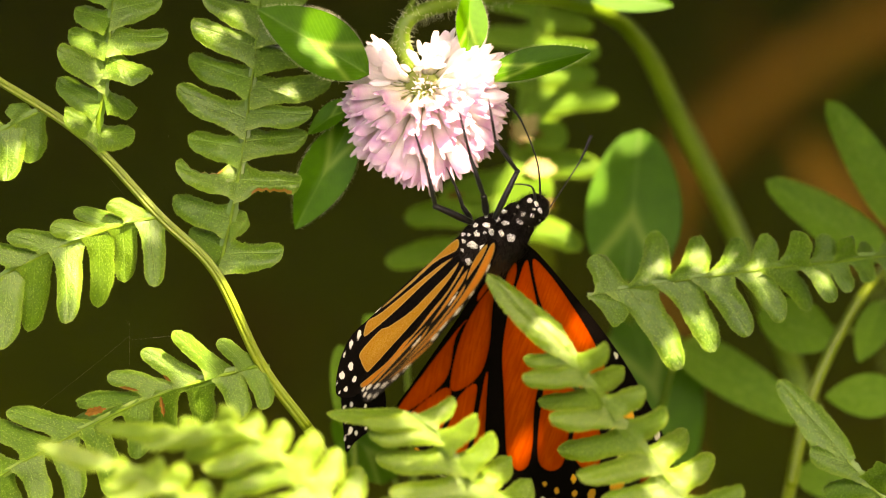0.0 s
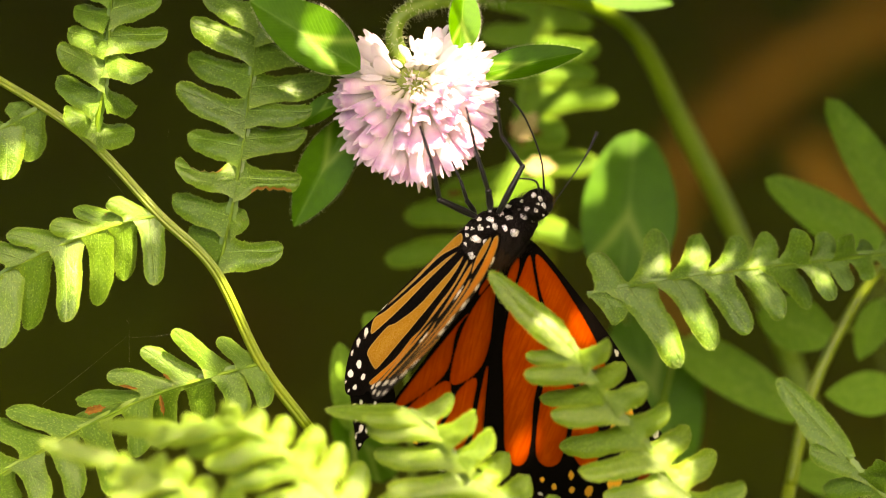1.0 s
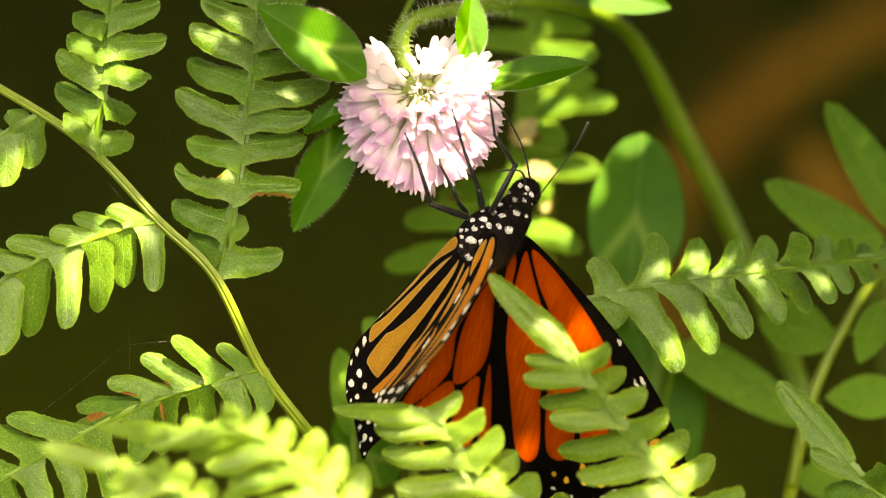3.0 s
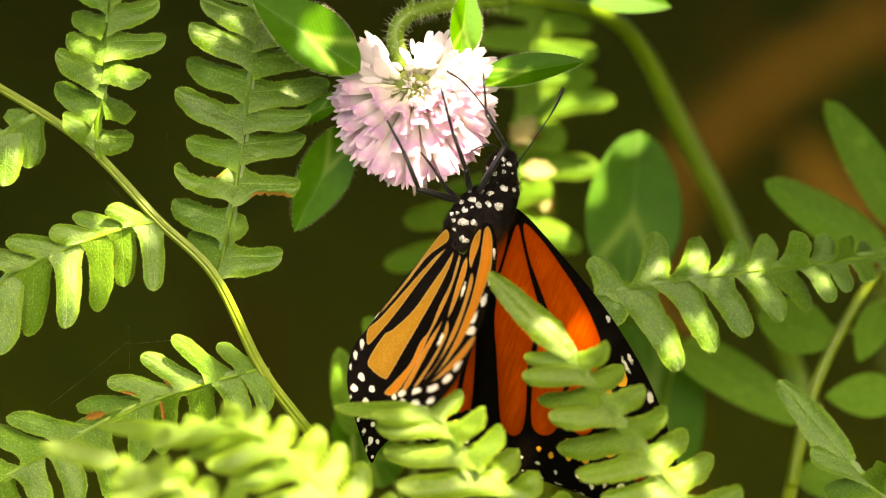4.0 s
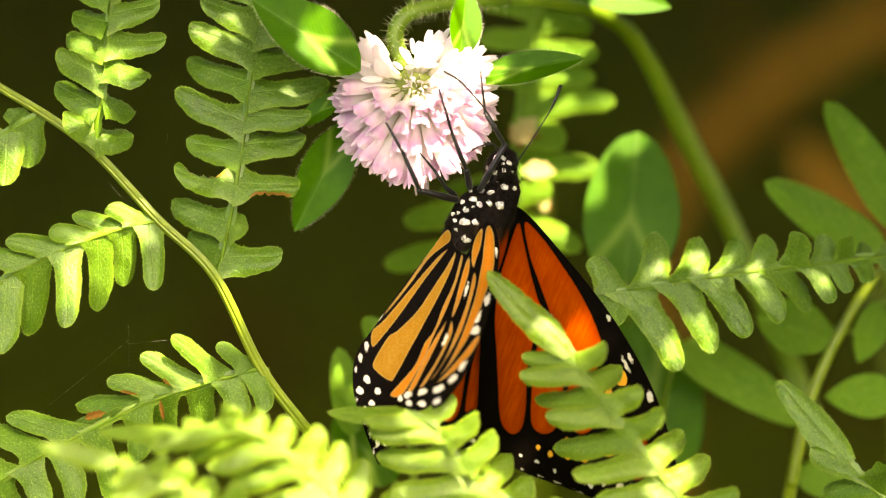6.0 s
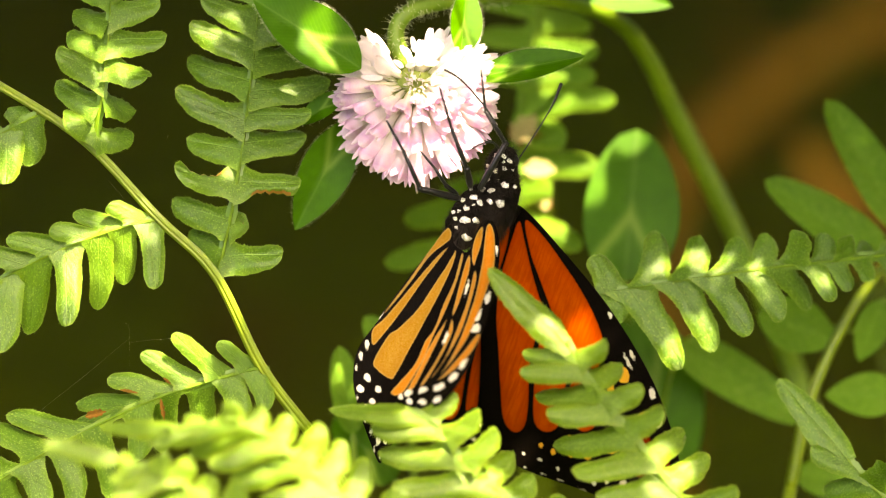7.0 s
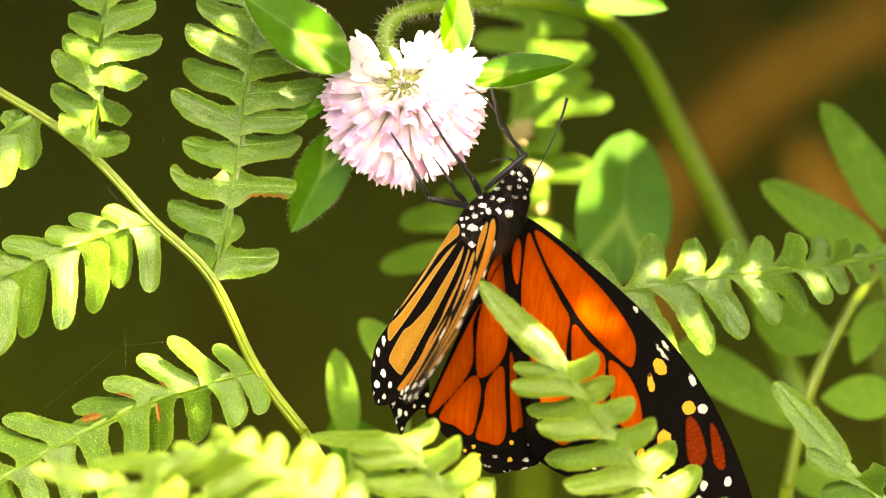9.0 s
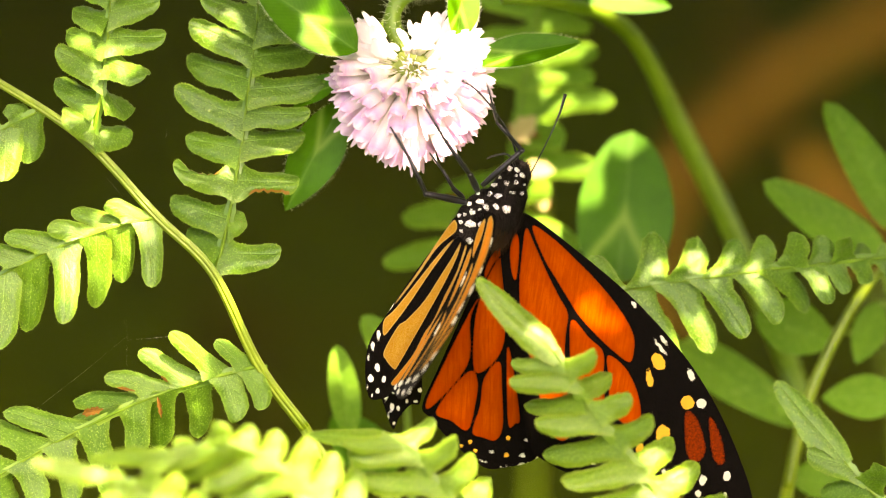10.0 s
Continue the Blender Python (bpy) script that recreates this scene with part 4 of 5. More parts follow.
# ---- blossom ----
def floret_mesh(seed, kind):
    """x from 0 to 1: a slender tube, a long folded standard petal and two pale pointed side petals.
    kind: hanging (long and closed), hooded (short and broad), open (spread lobes)."""
    rng = random.Random(seed)
    bm = bmesh.new()
    bend = rng.uniform(-0.05, 0.05)
    sag = rng.uniform(-0.03, 0.05)
    tube(bm, [(0, 0, 0), (0.25, 0.0, 0.012), (0.5, bend, 0.015), (0.80, bend * 1.5, 0.0)], [0.026, 0.040, 0.046, 0.050, 0.030], 9, 10, 0.85)
    rows = {"hanging": [(0, 0.25, 0.98, 0.096, 0.030, 0.9, 0.02), (-0.045, 0.55, 1.03, 0.034, -0.012, 0.5, 0.0), (0.045, 0.55, 1.01, 0.034, -0.012, 0.5, 0.0)],
            "hooded": [(0, 0.38, 1.0, 0.125, 0.045, 0.9, 0.06), (-0.06, 0.5, 0.98, 0.042, -0.02, 0.6, 0.0), (0.06, 0.5, 0.96, 0.042, -0.02, 0.6, 0.0)],
            "open": [(0.001, 0.34, 1.0, 0.108, 0.06, 0.5, 0.16), (-0.12, 0.5, 0.97, 0.050, 0.0, 0.3, -0.02), (0.12, 0.5, 0.93, 0.050, 0.0, 0.3, -0.02), (0.0, 0.5, 0.88, 0.05, -0.05, 0.3, -0.14)]}[kind]
    for dy, start, ln, wd, rise, roll, lift in rows:
        grid = []
        ln += rng.uniform(-0.03, 0.02)
        for i in range(11):
            t = math.sin(i / 10 * math.pi / 2)
            x = start + (ln - start) * t
            blunt = {"hanging": 0.70, "hooded": 0.50, "open": 0.42}[kind] if abs(dy) < 0.01 else 0.35
            w = wd * (0.50 + 0.50 * math.sin(math.pi * min(0.5, t * 0.62))) * max(0.03, 1 - max(0.0, (t - blunt) / (1 - blunt)) ** 2.0) ** 0.5
            row = []
            for j in range(7):
                y = -1 + j / 3
                notch = 0.030 * t ** 8 * (abs(y) - 0.6) if kind == "open" else 0.0
                row.append(bm.verts.new((x + notch, dy * (1 + 0.7 * t) + bend * (0.8 + t) + y * w,
                                         rise * min(1, t * 4) + 0.03 - 0.75 * w * y * y * roll + lift * t * t - sag * t * t + 0.006 * math.sin(y * 5 + seed) * t)))
            grid.append(row)
        for i in range(10):
            for j in range(6):
                bm.faces.new((grid[i][j], grid[i + 1][j], grid[i + 1][j + 1], grid[i][j + 1]))
    for f in bm.faces:
        f.smooth = True
    me = bpy.data.meshes.new("floret")
    bm.to_mesh(me)
    bm.free()
    me.materials.append(PALE_PETAL if kind == "open" else PETAL)
    return me


def calyx_mesh():
    bm = bmesh.new()
    tube(bm, [(0, 0, 0), (0.5, 0, 0), (0.7, 0, 0)], [0.10, 0.16, 0.17], 8, 6)
    for k in range(5):
        a = 2 * math.pi * k / 5
        tube(bm, [(0.6, 0.13 * math.cos(a), 0.13 * math.sin(a)), (0.85, 0.17 * math.cos(a), 0.17 * math.sin(a)), (1.15, 0.22 * math.cos(a), 0.22 * math.sin(a))], [0.05, 0.03, 0.006], 4, 4)
    me = bpy.data.meshes.new("calyx")
    bm.to_mesh(me)
    bm.free()
    me.materials.append(CALYX)
    return me


def blossom():
    ob = thing("clover_blossom", 730, 200, 0.0, "pink and white clover head hanging from a curved downy stem", "flower")
    r = unit()
    hub = loc(ob, 736, 150, 0.003)
    bm = bmesh.new()
    blob(bm, Matrix.Translation(hub) @ Matrix.Diagonal((38 * r, 34 * r, 30 * r, 1)), 10, 14)
    part("flower_base", bm, CALYX, ob, "yellow-green base of the clover head")
    rng = random.Random(5)
    shapes = {k: [floret_mesh(i * 3 + len(k), k) for i in range(5)] for k in ("hanging", "hooded", "open")}
    cup = calyx_mesh()

    def floret(kind, around, tilt, length, width, sepals=True):
        """around: degrees from the right, upwards; tilt: degrees from the line to the viewer."""
        a, c = radians(around), radians(tilt)
        way = Vector((math.cos(a) * math.sin(c), math.sin(a) * math.sin(c), math.cos(c)))
        foot = hub + Vector((way.x, way.y, way.z * 0.8)) * 26 * r
        facing = Vector((-way.x * way.z, -way.y * way.z, 1 - way.z * way.z)) + Vector((rng.uniform(-0.3, 0.3), 0.25, 0.05))
        piece("floret", rng.choice(shapes[kind]), None, ob, m=set_pose(foot, way, facing, length * r, width * r))
        if sepals:
            piece("calyx", cup, None, ob, m=set_pose(foot, way, facing, 30 * r, 34 * r))

    # the skirt of long withering florets, three tiers deep
    for tilt, n, cut in ((108, 20, 0.94), (94, 21, 1.0), (80, 18, 0.98)):
        for i in range(n):
            around = 174 + (i + rng.uniform(0.1, 0.9)) * 198 / n
            low = max(0.0, -math.sin(radians(around)))
            ln = (116 + 42 * low ** 1.2) * cut * rng.uniform(0.92, 1.05)
            floret("hanging", around + rng.uniform(-3, 3), tilt + rng.uniform(-6, 6), ln, 164 * rng.uniform(0.85, 1.15), tilt < 90)
    # broader florets round the heart, nodding towards the viewer, at all angles
    for around, tilt, ln, w in ((198, 52, 92, 112), (216, 46, 88, 118), (236, 40, 84, 120), (252, 52, 98, 108), (262, 30, 74, 125), (276, 46, 92, 112), (290, 36, 80, 122), (306, 50, 96, 112), (318, 34, 78, 128),
                                (332, 52, 104, 118), (344, 40, 92, 126), (354, 56, 112, 112)):
        floret("hooded", around + rng.uniform(-4, 4), tilt + rng.uniform(-4, 4), ln, w * 1.2)
    for i in range(11):
        floret("hanging", 182 + (i + rng.uniform(0.1, 0.9)) * 16.7, rng.uniform(60, 72), rng.uniform(98, 124), 160 * rng.uniform(0.85, 1.1))
    # fresh open florets on the crown of the head, and more of them behind
    for around, tilt, ln, w in ((160, 86, 122, 110), (152, 76, 110, 120), (168, 72, 104, 115), (156, 58, 92, 120), (146, 66, 96, 115), (110, 50, 46, 115), (84, 54, 50, 130), (76, 76, 62, 110), (64, 52, 66, 125),
                                (46, 84, 96, 100), (36, 60, 104, 120), (20, 54, 118, 120), (10, 74, 130, 110), (2, 58, 118, 125), (-8, 80, 134, 110), (26, 84, 118, 105), (-10, 44, 100, 125), (10, 34, 88, 120),
                                (166, 98, 108, 110), (156, 92, 108, 110), (146, 88, 100, 110), (56, 92, 80, 110), (38, 96, 112, 110), (16, 94, 126, 110), (30, 72, 112, 115), (56, 66, 84, 115)):
        floret("open", around + rng.uniform(-3, 3), tilt, ln, w * 1.25)
    # small unopened buds in the heart
    for i in range(6):
        floret("open", i * 60 + rng.uniform(-12, 12), rng.uniform(8, 24), rng.uniform(32, 42), 56)
    # stem arching over and down behind
    stalk_part(ob, [(722, 120, 0.006), (700, 70, 0.006), (718, 25, 0.006), (790, 4, 0.008), (900, -4, 0.014)], [18 * r, 15 * r, 14 * r, 13 * r, 12 * r], STEM, n=30)
    rng = random.Random(8)
    bm = bmesh.new()
    line = curve_points([loc(ob, *p) for p in ((722, 120, 0.006), (700, 70, 0.006), (718, 25, 0.006), (790, 4, 0.008), (900, -4, 0.014))], 60)
    for _ in range(420):
        k = rng.randrange(1, 59)
        way = (line[k + 1] - line[k - 1]).normalized()
        a = Vector((rng.uniform(-1, 1), rng.uniform(-1, 1), rng.uniform(-1, 1)))
        a = (a - way * a.dot(way)).normalized()
        p = line[k] + a * 13 * r
        q = p + (a + way * rng.uniform(-0.6, 0.3)) * rng.uniform(0.0008, 0.0016)
        e = way * 0.00004
        c = a.cross(way) * 0.00004
        vs = [bm.verts.new(v) for v in (p - e, p + e, p + c, q)]
        for tri in ((0, 1, 3), (1, 2, 3), (2, 0, 3)):
            bm.faces.new([vs[k2] for k2 in tri])
    tagged(part("stem_hair", bm, HAIR, ob, "pale downy hairs on the stem"), kind="stuff")
    # leaves under the head
    leaflet(ob, (640, 122, -0.003), (448, -4, -0.006), 112, CLOVER, "leaf", (-0.25, 0.45, 1), 520, wave=0.004)
    leaflet(ob, (815, 100, -0.002), (828, -30, 0.0), 66, CLOVER, "leaf", (0.6, 0.1, 1), 260)
    leaflet(ob, (838, 138, 0.0), (1036, 98, 0.0), 62, CLOVER, "leaf", (0.0, 0.5, 1), 420)
    leaflet(ob, (610, 165, 0.006), (526, 222, 0.006), 44, CLOVER, "leaf", (-0.2, 0.4, 1), 50)
    return ob


BLOSSOM = blossom()


def side_leaf():
    ob = thing("clover_leaf", 580, 310, 0.010, "green clover leaf hanging beside the blossom", "leaf")
    leaflet(ob, (622, 212, 0.010), (522, 408, 0.010), 92, CLOVER, "blade", (0.35, 0.4, 1), 260, fold=0.35)
    r = unit()
    stalk_part(ob, [(622, 212, 0.010), (660, 150, 0.014), (700, 60, 0.016), (740, -20, 0.02)], [4 * r, 5 * r, 5 * r], STEM, "leaf_stalk")
    return ob


SIDE_LEAF = side_leaf()


def clover_stem():
    ob = thing("clover_plant", 1000, 0, 0.016, "long arching green clover stem", "plant")
    r = unit(0.02)
    stalk_part(ob, [(890, -4, 0.014), (980, 0, 0.018), (1080, 30, 0.034), (1140, 90, 0.042), (1210, 230, 0.050), (1300, 410, 0.056), (1400, 640, 0.06)], [12 * r, 13 * r, 17 * r, 20 * r, 20 * r, 20 * r], STEM,
               down=((1400, 640, 0.06), 1460, 800, 0.08), n=60)
    leaflet(ob, (1000, -30, 0.022), (1190, 10, 0.024), 72, CLOVER, "leaf", (0, 0.3, 1))
    return ob


clover_stem()


def web():
    ob = thing("spider_thread", 150, 660, -0.004, "fine grey spider thread across the bracken", "web")
    for k, pts in enumerate((((228, 600, -0.004), (150, 665, -0.002), (70, 728, 0.0)), ((228, 570, -0.004), (229, 602, -0.004), (229, 650, -0.003)),
                             ((190, 318, -0.002), (205, 335, -0.002), (218, 350, -0.002)), ((298, 231, -0.002), (297, 240, -0.002), (295, 250, -0.002)),
                             ((229, 606, -0.004), (340, 596, 0.0)), ((222, 572, -0.004), (228, 580, -0.004)))):
        bm = bmesh.new()
        tube(bm, [loc(ob, *p) for p in pts], [0.000004, 0.000005, 0.000004], 4, 12)
        part("thread", bm, WEB, ob)


web()


# ---- butterfly ----
from mathutils.geometry import delaunay_2d_cdt


def smooth_loop(pts, n=6):
    out = []
    k = len(pts)
    for i in range(k):
        a, b, c, d = (Vector(pts[(i + j - 1) % k]) for j in range(4))
        for s in range(n):
            t = s / n
            out.append(0.5 * (2 * b + (c - a) * t + (2 * a - 5 * b + 4 * c - d) * t * t + (3 * b - a - 3 * c + d) * t ** 3))
    return np.array([(p.x, p.y) for p in out])


def inside(poly, P):
    """Signed distance of the points P to a closed outline, positive inside."""
    x, y = P[:, 0], P[:, 1]
    ins = np.zeros(len(P), bool)
    dist = np.full(len(P), 1e9)
    q = np.roll(poly, -1, 0)
    for (ax, ay), (bx, by) in zip(poly, q):
        if ay != by:
            ins ^= ((ay > y) != (by > y)) & (x < (bx - ax) * (y - ay) / (by - ay) + ax)
        dx, dy = bx - ax, by - ay
        t = np.clip(((x - ax) * dx + (y - ay) * dy) / max(1e-9, dx * dx + dy * dy), 0, 1)
        dist = np.minimum(dist, np.hypot(x - ax - t * dx, y - ay - t * dy))
    return np.where(ins, dist, -dist)


def wing(name, parent, origin, pivot, scale, outline, cells, whites, yellows, bend, material, label, step=4.0, lean=0.0, glow=None, dusky=0):
    """A wing membrane in the butterfly's space, hinged at its own origin. Drawing lists are in their own grid: pivot is the hinge, scale the size of one unit."""
    conv = lambda pts: [((p[0] - pivot[0]) * scale, (p[1] - pivot[1]) * scale) for p in pts]
    edge = smooth_loop(conv(outline), 10)
    lo, hi = edge.min(0), edge.max(0)
    gx, gy = np.meshgrid(np.arange(lo[0], hi[0], step), np.arange(lo[1], hi[1], step))
    P = np.stack([gx.ravel(), gy.ravel()], 1)
    P[:, 0] += (np.round((P[:, 1] - lo[1]) / step) % 2) * step / 2
    P = P[inside(edge, P) > step * 0.6]
    pts = [Vector(p) for p in edge] + [Vector(p) for p in P]
    k = len(edge)
    verts, _, faces, *_ = delaunay_2d_cdt(pts, [(i, (i + 1) % k) for i in range(k)], [], 1, 1e-5)
    V = np.array([(v.x, v.y) for v in verts])
    u = unit()
    me = bpy.data.meshes.new(name)
    me.from_pydata([(x * u, -y * u, bend(x, y) * u) for x, y in V], [], faces)
    me.polygons.foreach_set("use_smooth", [True] * len(me.polygons))
    field = np.full(len(V), -50.0)
    for k, c in enumerate(cells):
        near = inside(smooth_loop(conv(c)), V)
        field = np.maximum(field, np.minimum(near * 0.35, 0.1) if k >= len(cells) - dusky else near)
    me.attributes.new("fields", "FLOAT", "POINT").data.foreach_set("value", field - lean)
    for key, spots in (("whites", whites), ("yellows", yellows)):
        val = np.full(len(V), -50.0)
        for cx, cy, rx, ry, turn in spots:
            a = radians(turn)
            dx, dy = V[:, 0] - (cx - pivot[0]) * scale, V[:, 1] - (cy - pivot[1]) * scale
            ex, ey = dx * math.cos(a) + dy * math.sin(a), -dx * math.sin(a) + dy * math.cos(a)
            rx2, ry2 = rx * scale * 0.84, ry * scale * 0.88
            val = np.maximum(val, (1 - np.hypot(ex / rx2, ey / ry2)) * min(rx2, ry2))
        me.attributes.new(key, "FLOAT", "POINT").data.foreach_set("value", val)
    if glow:
        me.attributes.new("glow", "FLOAT", "POINT").data.foreach_set("value", [glow(x, y) for x, y in V])
    return piece(name, me, material, parent, label, Matrix.Translation(origin))


BUG = thing("butterfly", 850, 400, 0.0, "orange and black butterfly with white-dotted body hanging at the clover head", "butterfly")
U = unit()


def spot_local(u, v, z=0.0):
    """A place on the butterfly: plan units across and up, z metres towards the viewer."""
    return Vector(((u - 850) * U, (400 - v) * U, z))


def bend_fore(x, y):
    return -0.00035 * (x - 0.6 * y) ** 2 * 0.3 + 0.02 * y


def bend_hind(x, y):
    return -0.0004 * (x + 40) ** 2 + 0.03 * y


def bend_near(x, y):
    q = x * 0.80 + y * 0.60          # across the wing, towards the body side
    s = -x * 0.60 + y * 0.80
    return 0.0065 * max(0.0, q - 15) ** 2 - 0.0012 * min(0.0, q) ** 2 + 0.05 * s


def drawn(rows):
    return [(640 + p[0] / 2.08, 360 + p[1] / 2.08, *[q / 2.08 for q in p[2:4]], *p[4:]) for p in rows]


HIND = wing("hindwing", BUG, spot_local(922, 376, -0.0035), (941.6, 381.9), 1.0,
            drawn(((600, 40), (500, 150), (418, 360), (318, 600), (260, 745), (290, 790), (340, 845), (400, 900), (450, 940), (510, 972), (580, 965), (660, 945), (720, 905), (765, 850), (760, 640), (690, 400), (650, 180))),
            [drawn(c) for c in (
                ((505, 235), (542, 195), (553, 330), (560, 470), (538, 555), (475, 618), (446, 592), (446, 440), (468, 330)),
                ((455, 345), (430, 425), (424, 590), (300, 745), (274, 733), (335, 590), (400, 450)),
                ((424, 618), (462, 645), (456, 740), (430, 832), (370, 800), (312, 762)),
                ((486, 640), (542, 575), (554, 680), (560, 815), (535, 866), (490, 858), (448, 838), (474, 740)),
                ((570, 520), (592, 590), (622, 780), (606, 803), (582, 812), (572, 680)),
                ((502, 185), (530, 152), (543, 170), (508, 218), (484, 268), (480, 240)))],
            drawn(((650, 865, 14, 8, 10), (635, 920, 14, 11, 0), (520, 909, 15, 8, 0), (490, 945, 16, 6, 15), (565, 962, 20, 5, -10), (630, 952, 20, 5, -10), (690, 928, 14, 5, -40), (718, 857, 12, 9, 0), (325, 900, 12, 6, 30), (300, 915, 10, 5, 30), (440, 935, 14, 5, 30), (700, 888, 9, 8, 0))),
            drawn(((375, 868, 12, 10, 0), (440, 874, 12, 10, 0), (583, 858, 10, 10, 0), (576, 920, 14, 12, 0), (460, 905, 12, 9, 0), (410, 890, 9, 8, 0))),
            bend_hind, WING_UPPER, "orange hindwing with black veins")
FORE = wing("forewing", BUG, spot_local(922, 376, -0.002), (949.4, 392.6), 1.0,
            [(921, 394), (949, 383), (1040, 430), (1157, 502), (1259, 585), (1328, 662), (1385, 748), (1422, 828), (1387, 851), (1338, 846), (1273, 832), (1237, 830), (1192, 830), (1144, 831), (1099, 828), (1054, 815), (1016, 789), (985, 706), (951, 594), (925, 507), (910, 435)],
            [((962, 403), (1000, 418), (1050, 452), (1100, 490), (1140, 528), (1168, 565), (1174, 598), (1168, 616), (1137, 600), (1110, 582), (1070, 550), (1045, 522), (1020, 492), (990, 455)),
             ((952, 408), (974, 440), (1003, 485), (1028, 520), (1048, 548), (1050, 590), (1058, 650), (1080, 720), (1085, 758), (1070, 772), (1045, 755), (1020, 700), (995, 640), (970, 580), (955, 510), (951, 450)),
             ((1057, 556), (1092, 584), (1120, 605), (1128, 650), (1138, 700), (1142, 735), (1125, 752), (1100, 742), (1080, 690), (1068, 640), (1059, 600)),
             ((1129, 610), (1160, 624), (1185, 655), (1200, 690), (1203, 715), (1186, 729), (1160, 715), (1145, 690), (1137, 650)),
             ((934, 420), (944, 440), (948, 500), (938, 490), (929, 450)),
             ((1283, 691), (1304, 701), (1325, 750), (1311, 772), (1294, 755)), ((1326, 693), (1349, 724), (1361, 765), (1343, 760))],
            [(1161, 513, 4.5, 8, -45), (1218, 580, 4.5, 19, -48), (1223, 568, 4.5, 12, -45), (1281, 622, 7, 13, -33), (1307, 669, 11, 10, 37), (1371, 789, 8, 10, -3), (1330, 802, 8, 11, -3), (1287, 794, 8, 9, -3), (1259, 799, 5, 7, -3), (1222, 793, 6, 7, -3), (1325, 828, 6, 7, -3), (1280, 817, 6, 7, -3),
             (1358, 838, 5, 6, -3), (1373, 825, 4, 8, -3), (1239, 776, 4, 8, -10), (1101, 803, 5, 3, 17), (1132, 804, 5, 3, 7), (1168, 808, 6, 4, 27), (1208, 800, 7, 4, 27), (1238, 810, 7, 5, 37), (1115, 825, 11, 2, 2), (1147, 827, 11, 2, 0), (1180, 827, 11, 2, 0), (1216, 828, 11, 2, 2), (1257, 829, 10, 2, 2)],
            [(1220, 607, 14, 18, -35), (1208, 638, 8, 18, -15), (1282, 671, 15, 14, -3), (1247, 733, 15, 19, -3), (1211, 765, 8, 13, -5), (1170, 750, 6, 9, -20), (1125, 777, 6, 6, -3), (1150, 782, 6, 8, -3), (1182, 775, 6, 8, -3)],
            bend_fore, WING_UPPER, "orange forewing with a black white-dotted border", 3.2, dusky=2)
NEAR = wing("near_wing", BUG, spot_local(806, 402, 0.0040), (806, 402), 1.0,
            [(796, 398), (763, 440), (705, 516), (665, 573), (637, 613), (627, 655), (630, 695), (647, 721), (690, 716), (705, 706), (740, 715), (775, 708), (802, 682), (830, 640), (850, 590), (868, 535), (879, 485), (883, 440), (876, 400), (862, 390), (850, 396), (840, 422), (828, 446), (812, 440), (802, 428)],
            [((795, 404), (782, 413), (757, 447), (720, 500), (682, 550), (690, 546), (728, 499), (762, 453), (797, 424)),
             ((795, 436), (775, 452), (750, 480), (715, 522), (680, 563), (660, 582), (661, 610), (680, 591), (715, 546), (750, 496), (776, 462)),
             ((807, 442), (790, 470), (770, 500), (740, 545), (705, 580), (688, 592), (662, 637), (670, 654), (692, 668), (702, 660), (725, 618), (748, 576), (780, 516), (802, 468)),
             ((816, 450), (803, 496), (785, 536), (768, 580), (752, 602), (735, 640), (708, 672), (692, 692), (711, 694), (730, 668), (752, 630), (768, 592), (790, 546), (808, 500), (820, 455)),
             ((829, 452), (821, 470), (808, 520), (799, 556), (806, 550), (820, 514), (831, 476), (832, 456)),
             ((793, 560), (765, 602), (745, 642), (722, 686), (735, 680), (756, 640), (776, 600)),
             ((799, 562), (787, 602), (767, 640), (744, 676), (753, 673), (776, 636), (793, 604), (802, 580)),
             ((851, 402), (839, 422), (834, 452), (838, 472), (844, 455), (852, 430), (855, 406)),
             ((838, 480), (826, 530), (809, 576), (786, 630), (762, 664), (772, 656), (796, 620), (817, 580), (833, 532), (843, 492)),
             ((860, 402), (868, 397), (875, 420), (874, 468), (863, 505), (849, 545), (839, 570), (822, 602), (797, 638), (777, 660), (795, 632), (813, 596), (827, 560), (840, 520), (852, 462), (856, 428)),
             ((842, 588), (848, 592), (830, 622), (802, 650), (772, 670), (790, 650), (818, 618))],
            [(673, 557, 4, 12, 30), (651, 608, 5, 12, 0), (640, 628, 5, 9, 0), (651, 665, 7, 11, -30), (639, 685, 7, 9, -20), (671, 686, 7, 7, 0), (633, 648, 3, 8, 0), (634, 700, 3, 6, 0), (660, 706, 7, 6, 0), (648, 715, 4, 4, 0),
             (878, 442, 3, 8, 0), (871, 492, 4, 9, 10), (861, 526, 6, 13, 20), (846, 556, 4, 12, 25), (841, 578, 8, 11, 45), (818, 638, 5, 13, 40), (802, 660, 6, 13, 50), (777, 678, 7, 13, 58), (749, 684, 6, 11, 60), (724, 690, 6, 9, 60), (748, 704, 8, 6, 0), (774, 698, 6, 9, 50), (726, 704, 7, 5, 0), (711, 697, 5, 6, 0),
             (825, 510, 3.5, 18, 14), (788, 597, 3.5, 14, 20)],
            [], bend_near, WING_UNDER, "tawny wing underside with black veins and white dots", 2.3, 1.0, lambda x, y: min(1.0, max(0.0, (x * 0.86 + y * 0.5 - 32) / 26)))
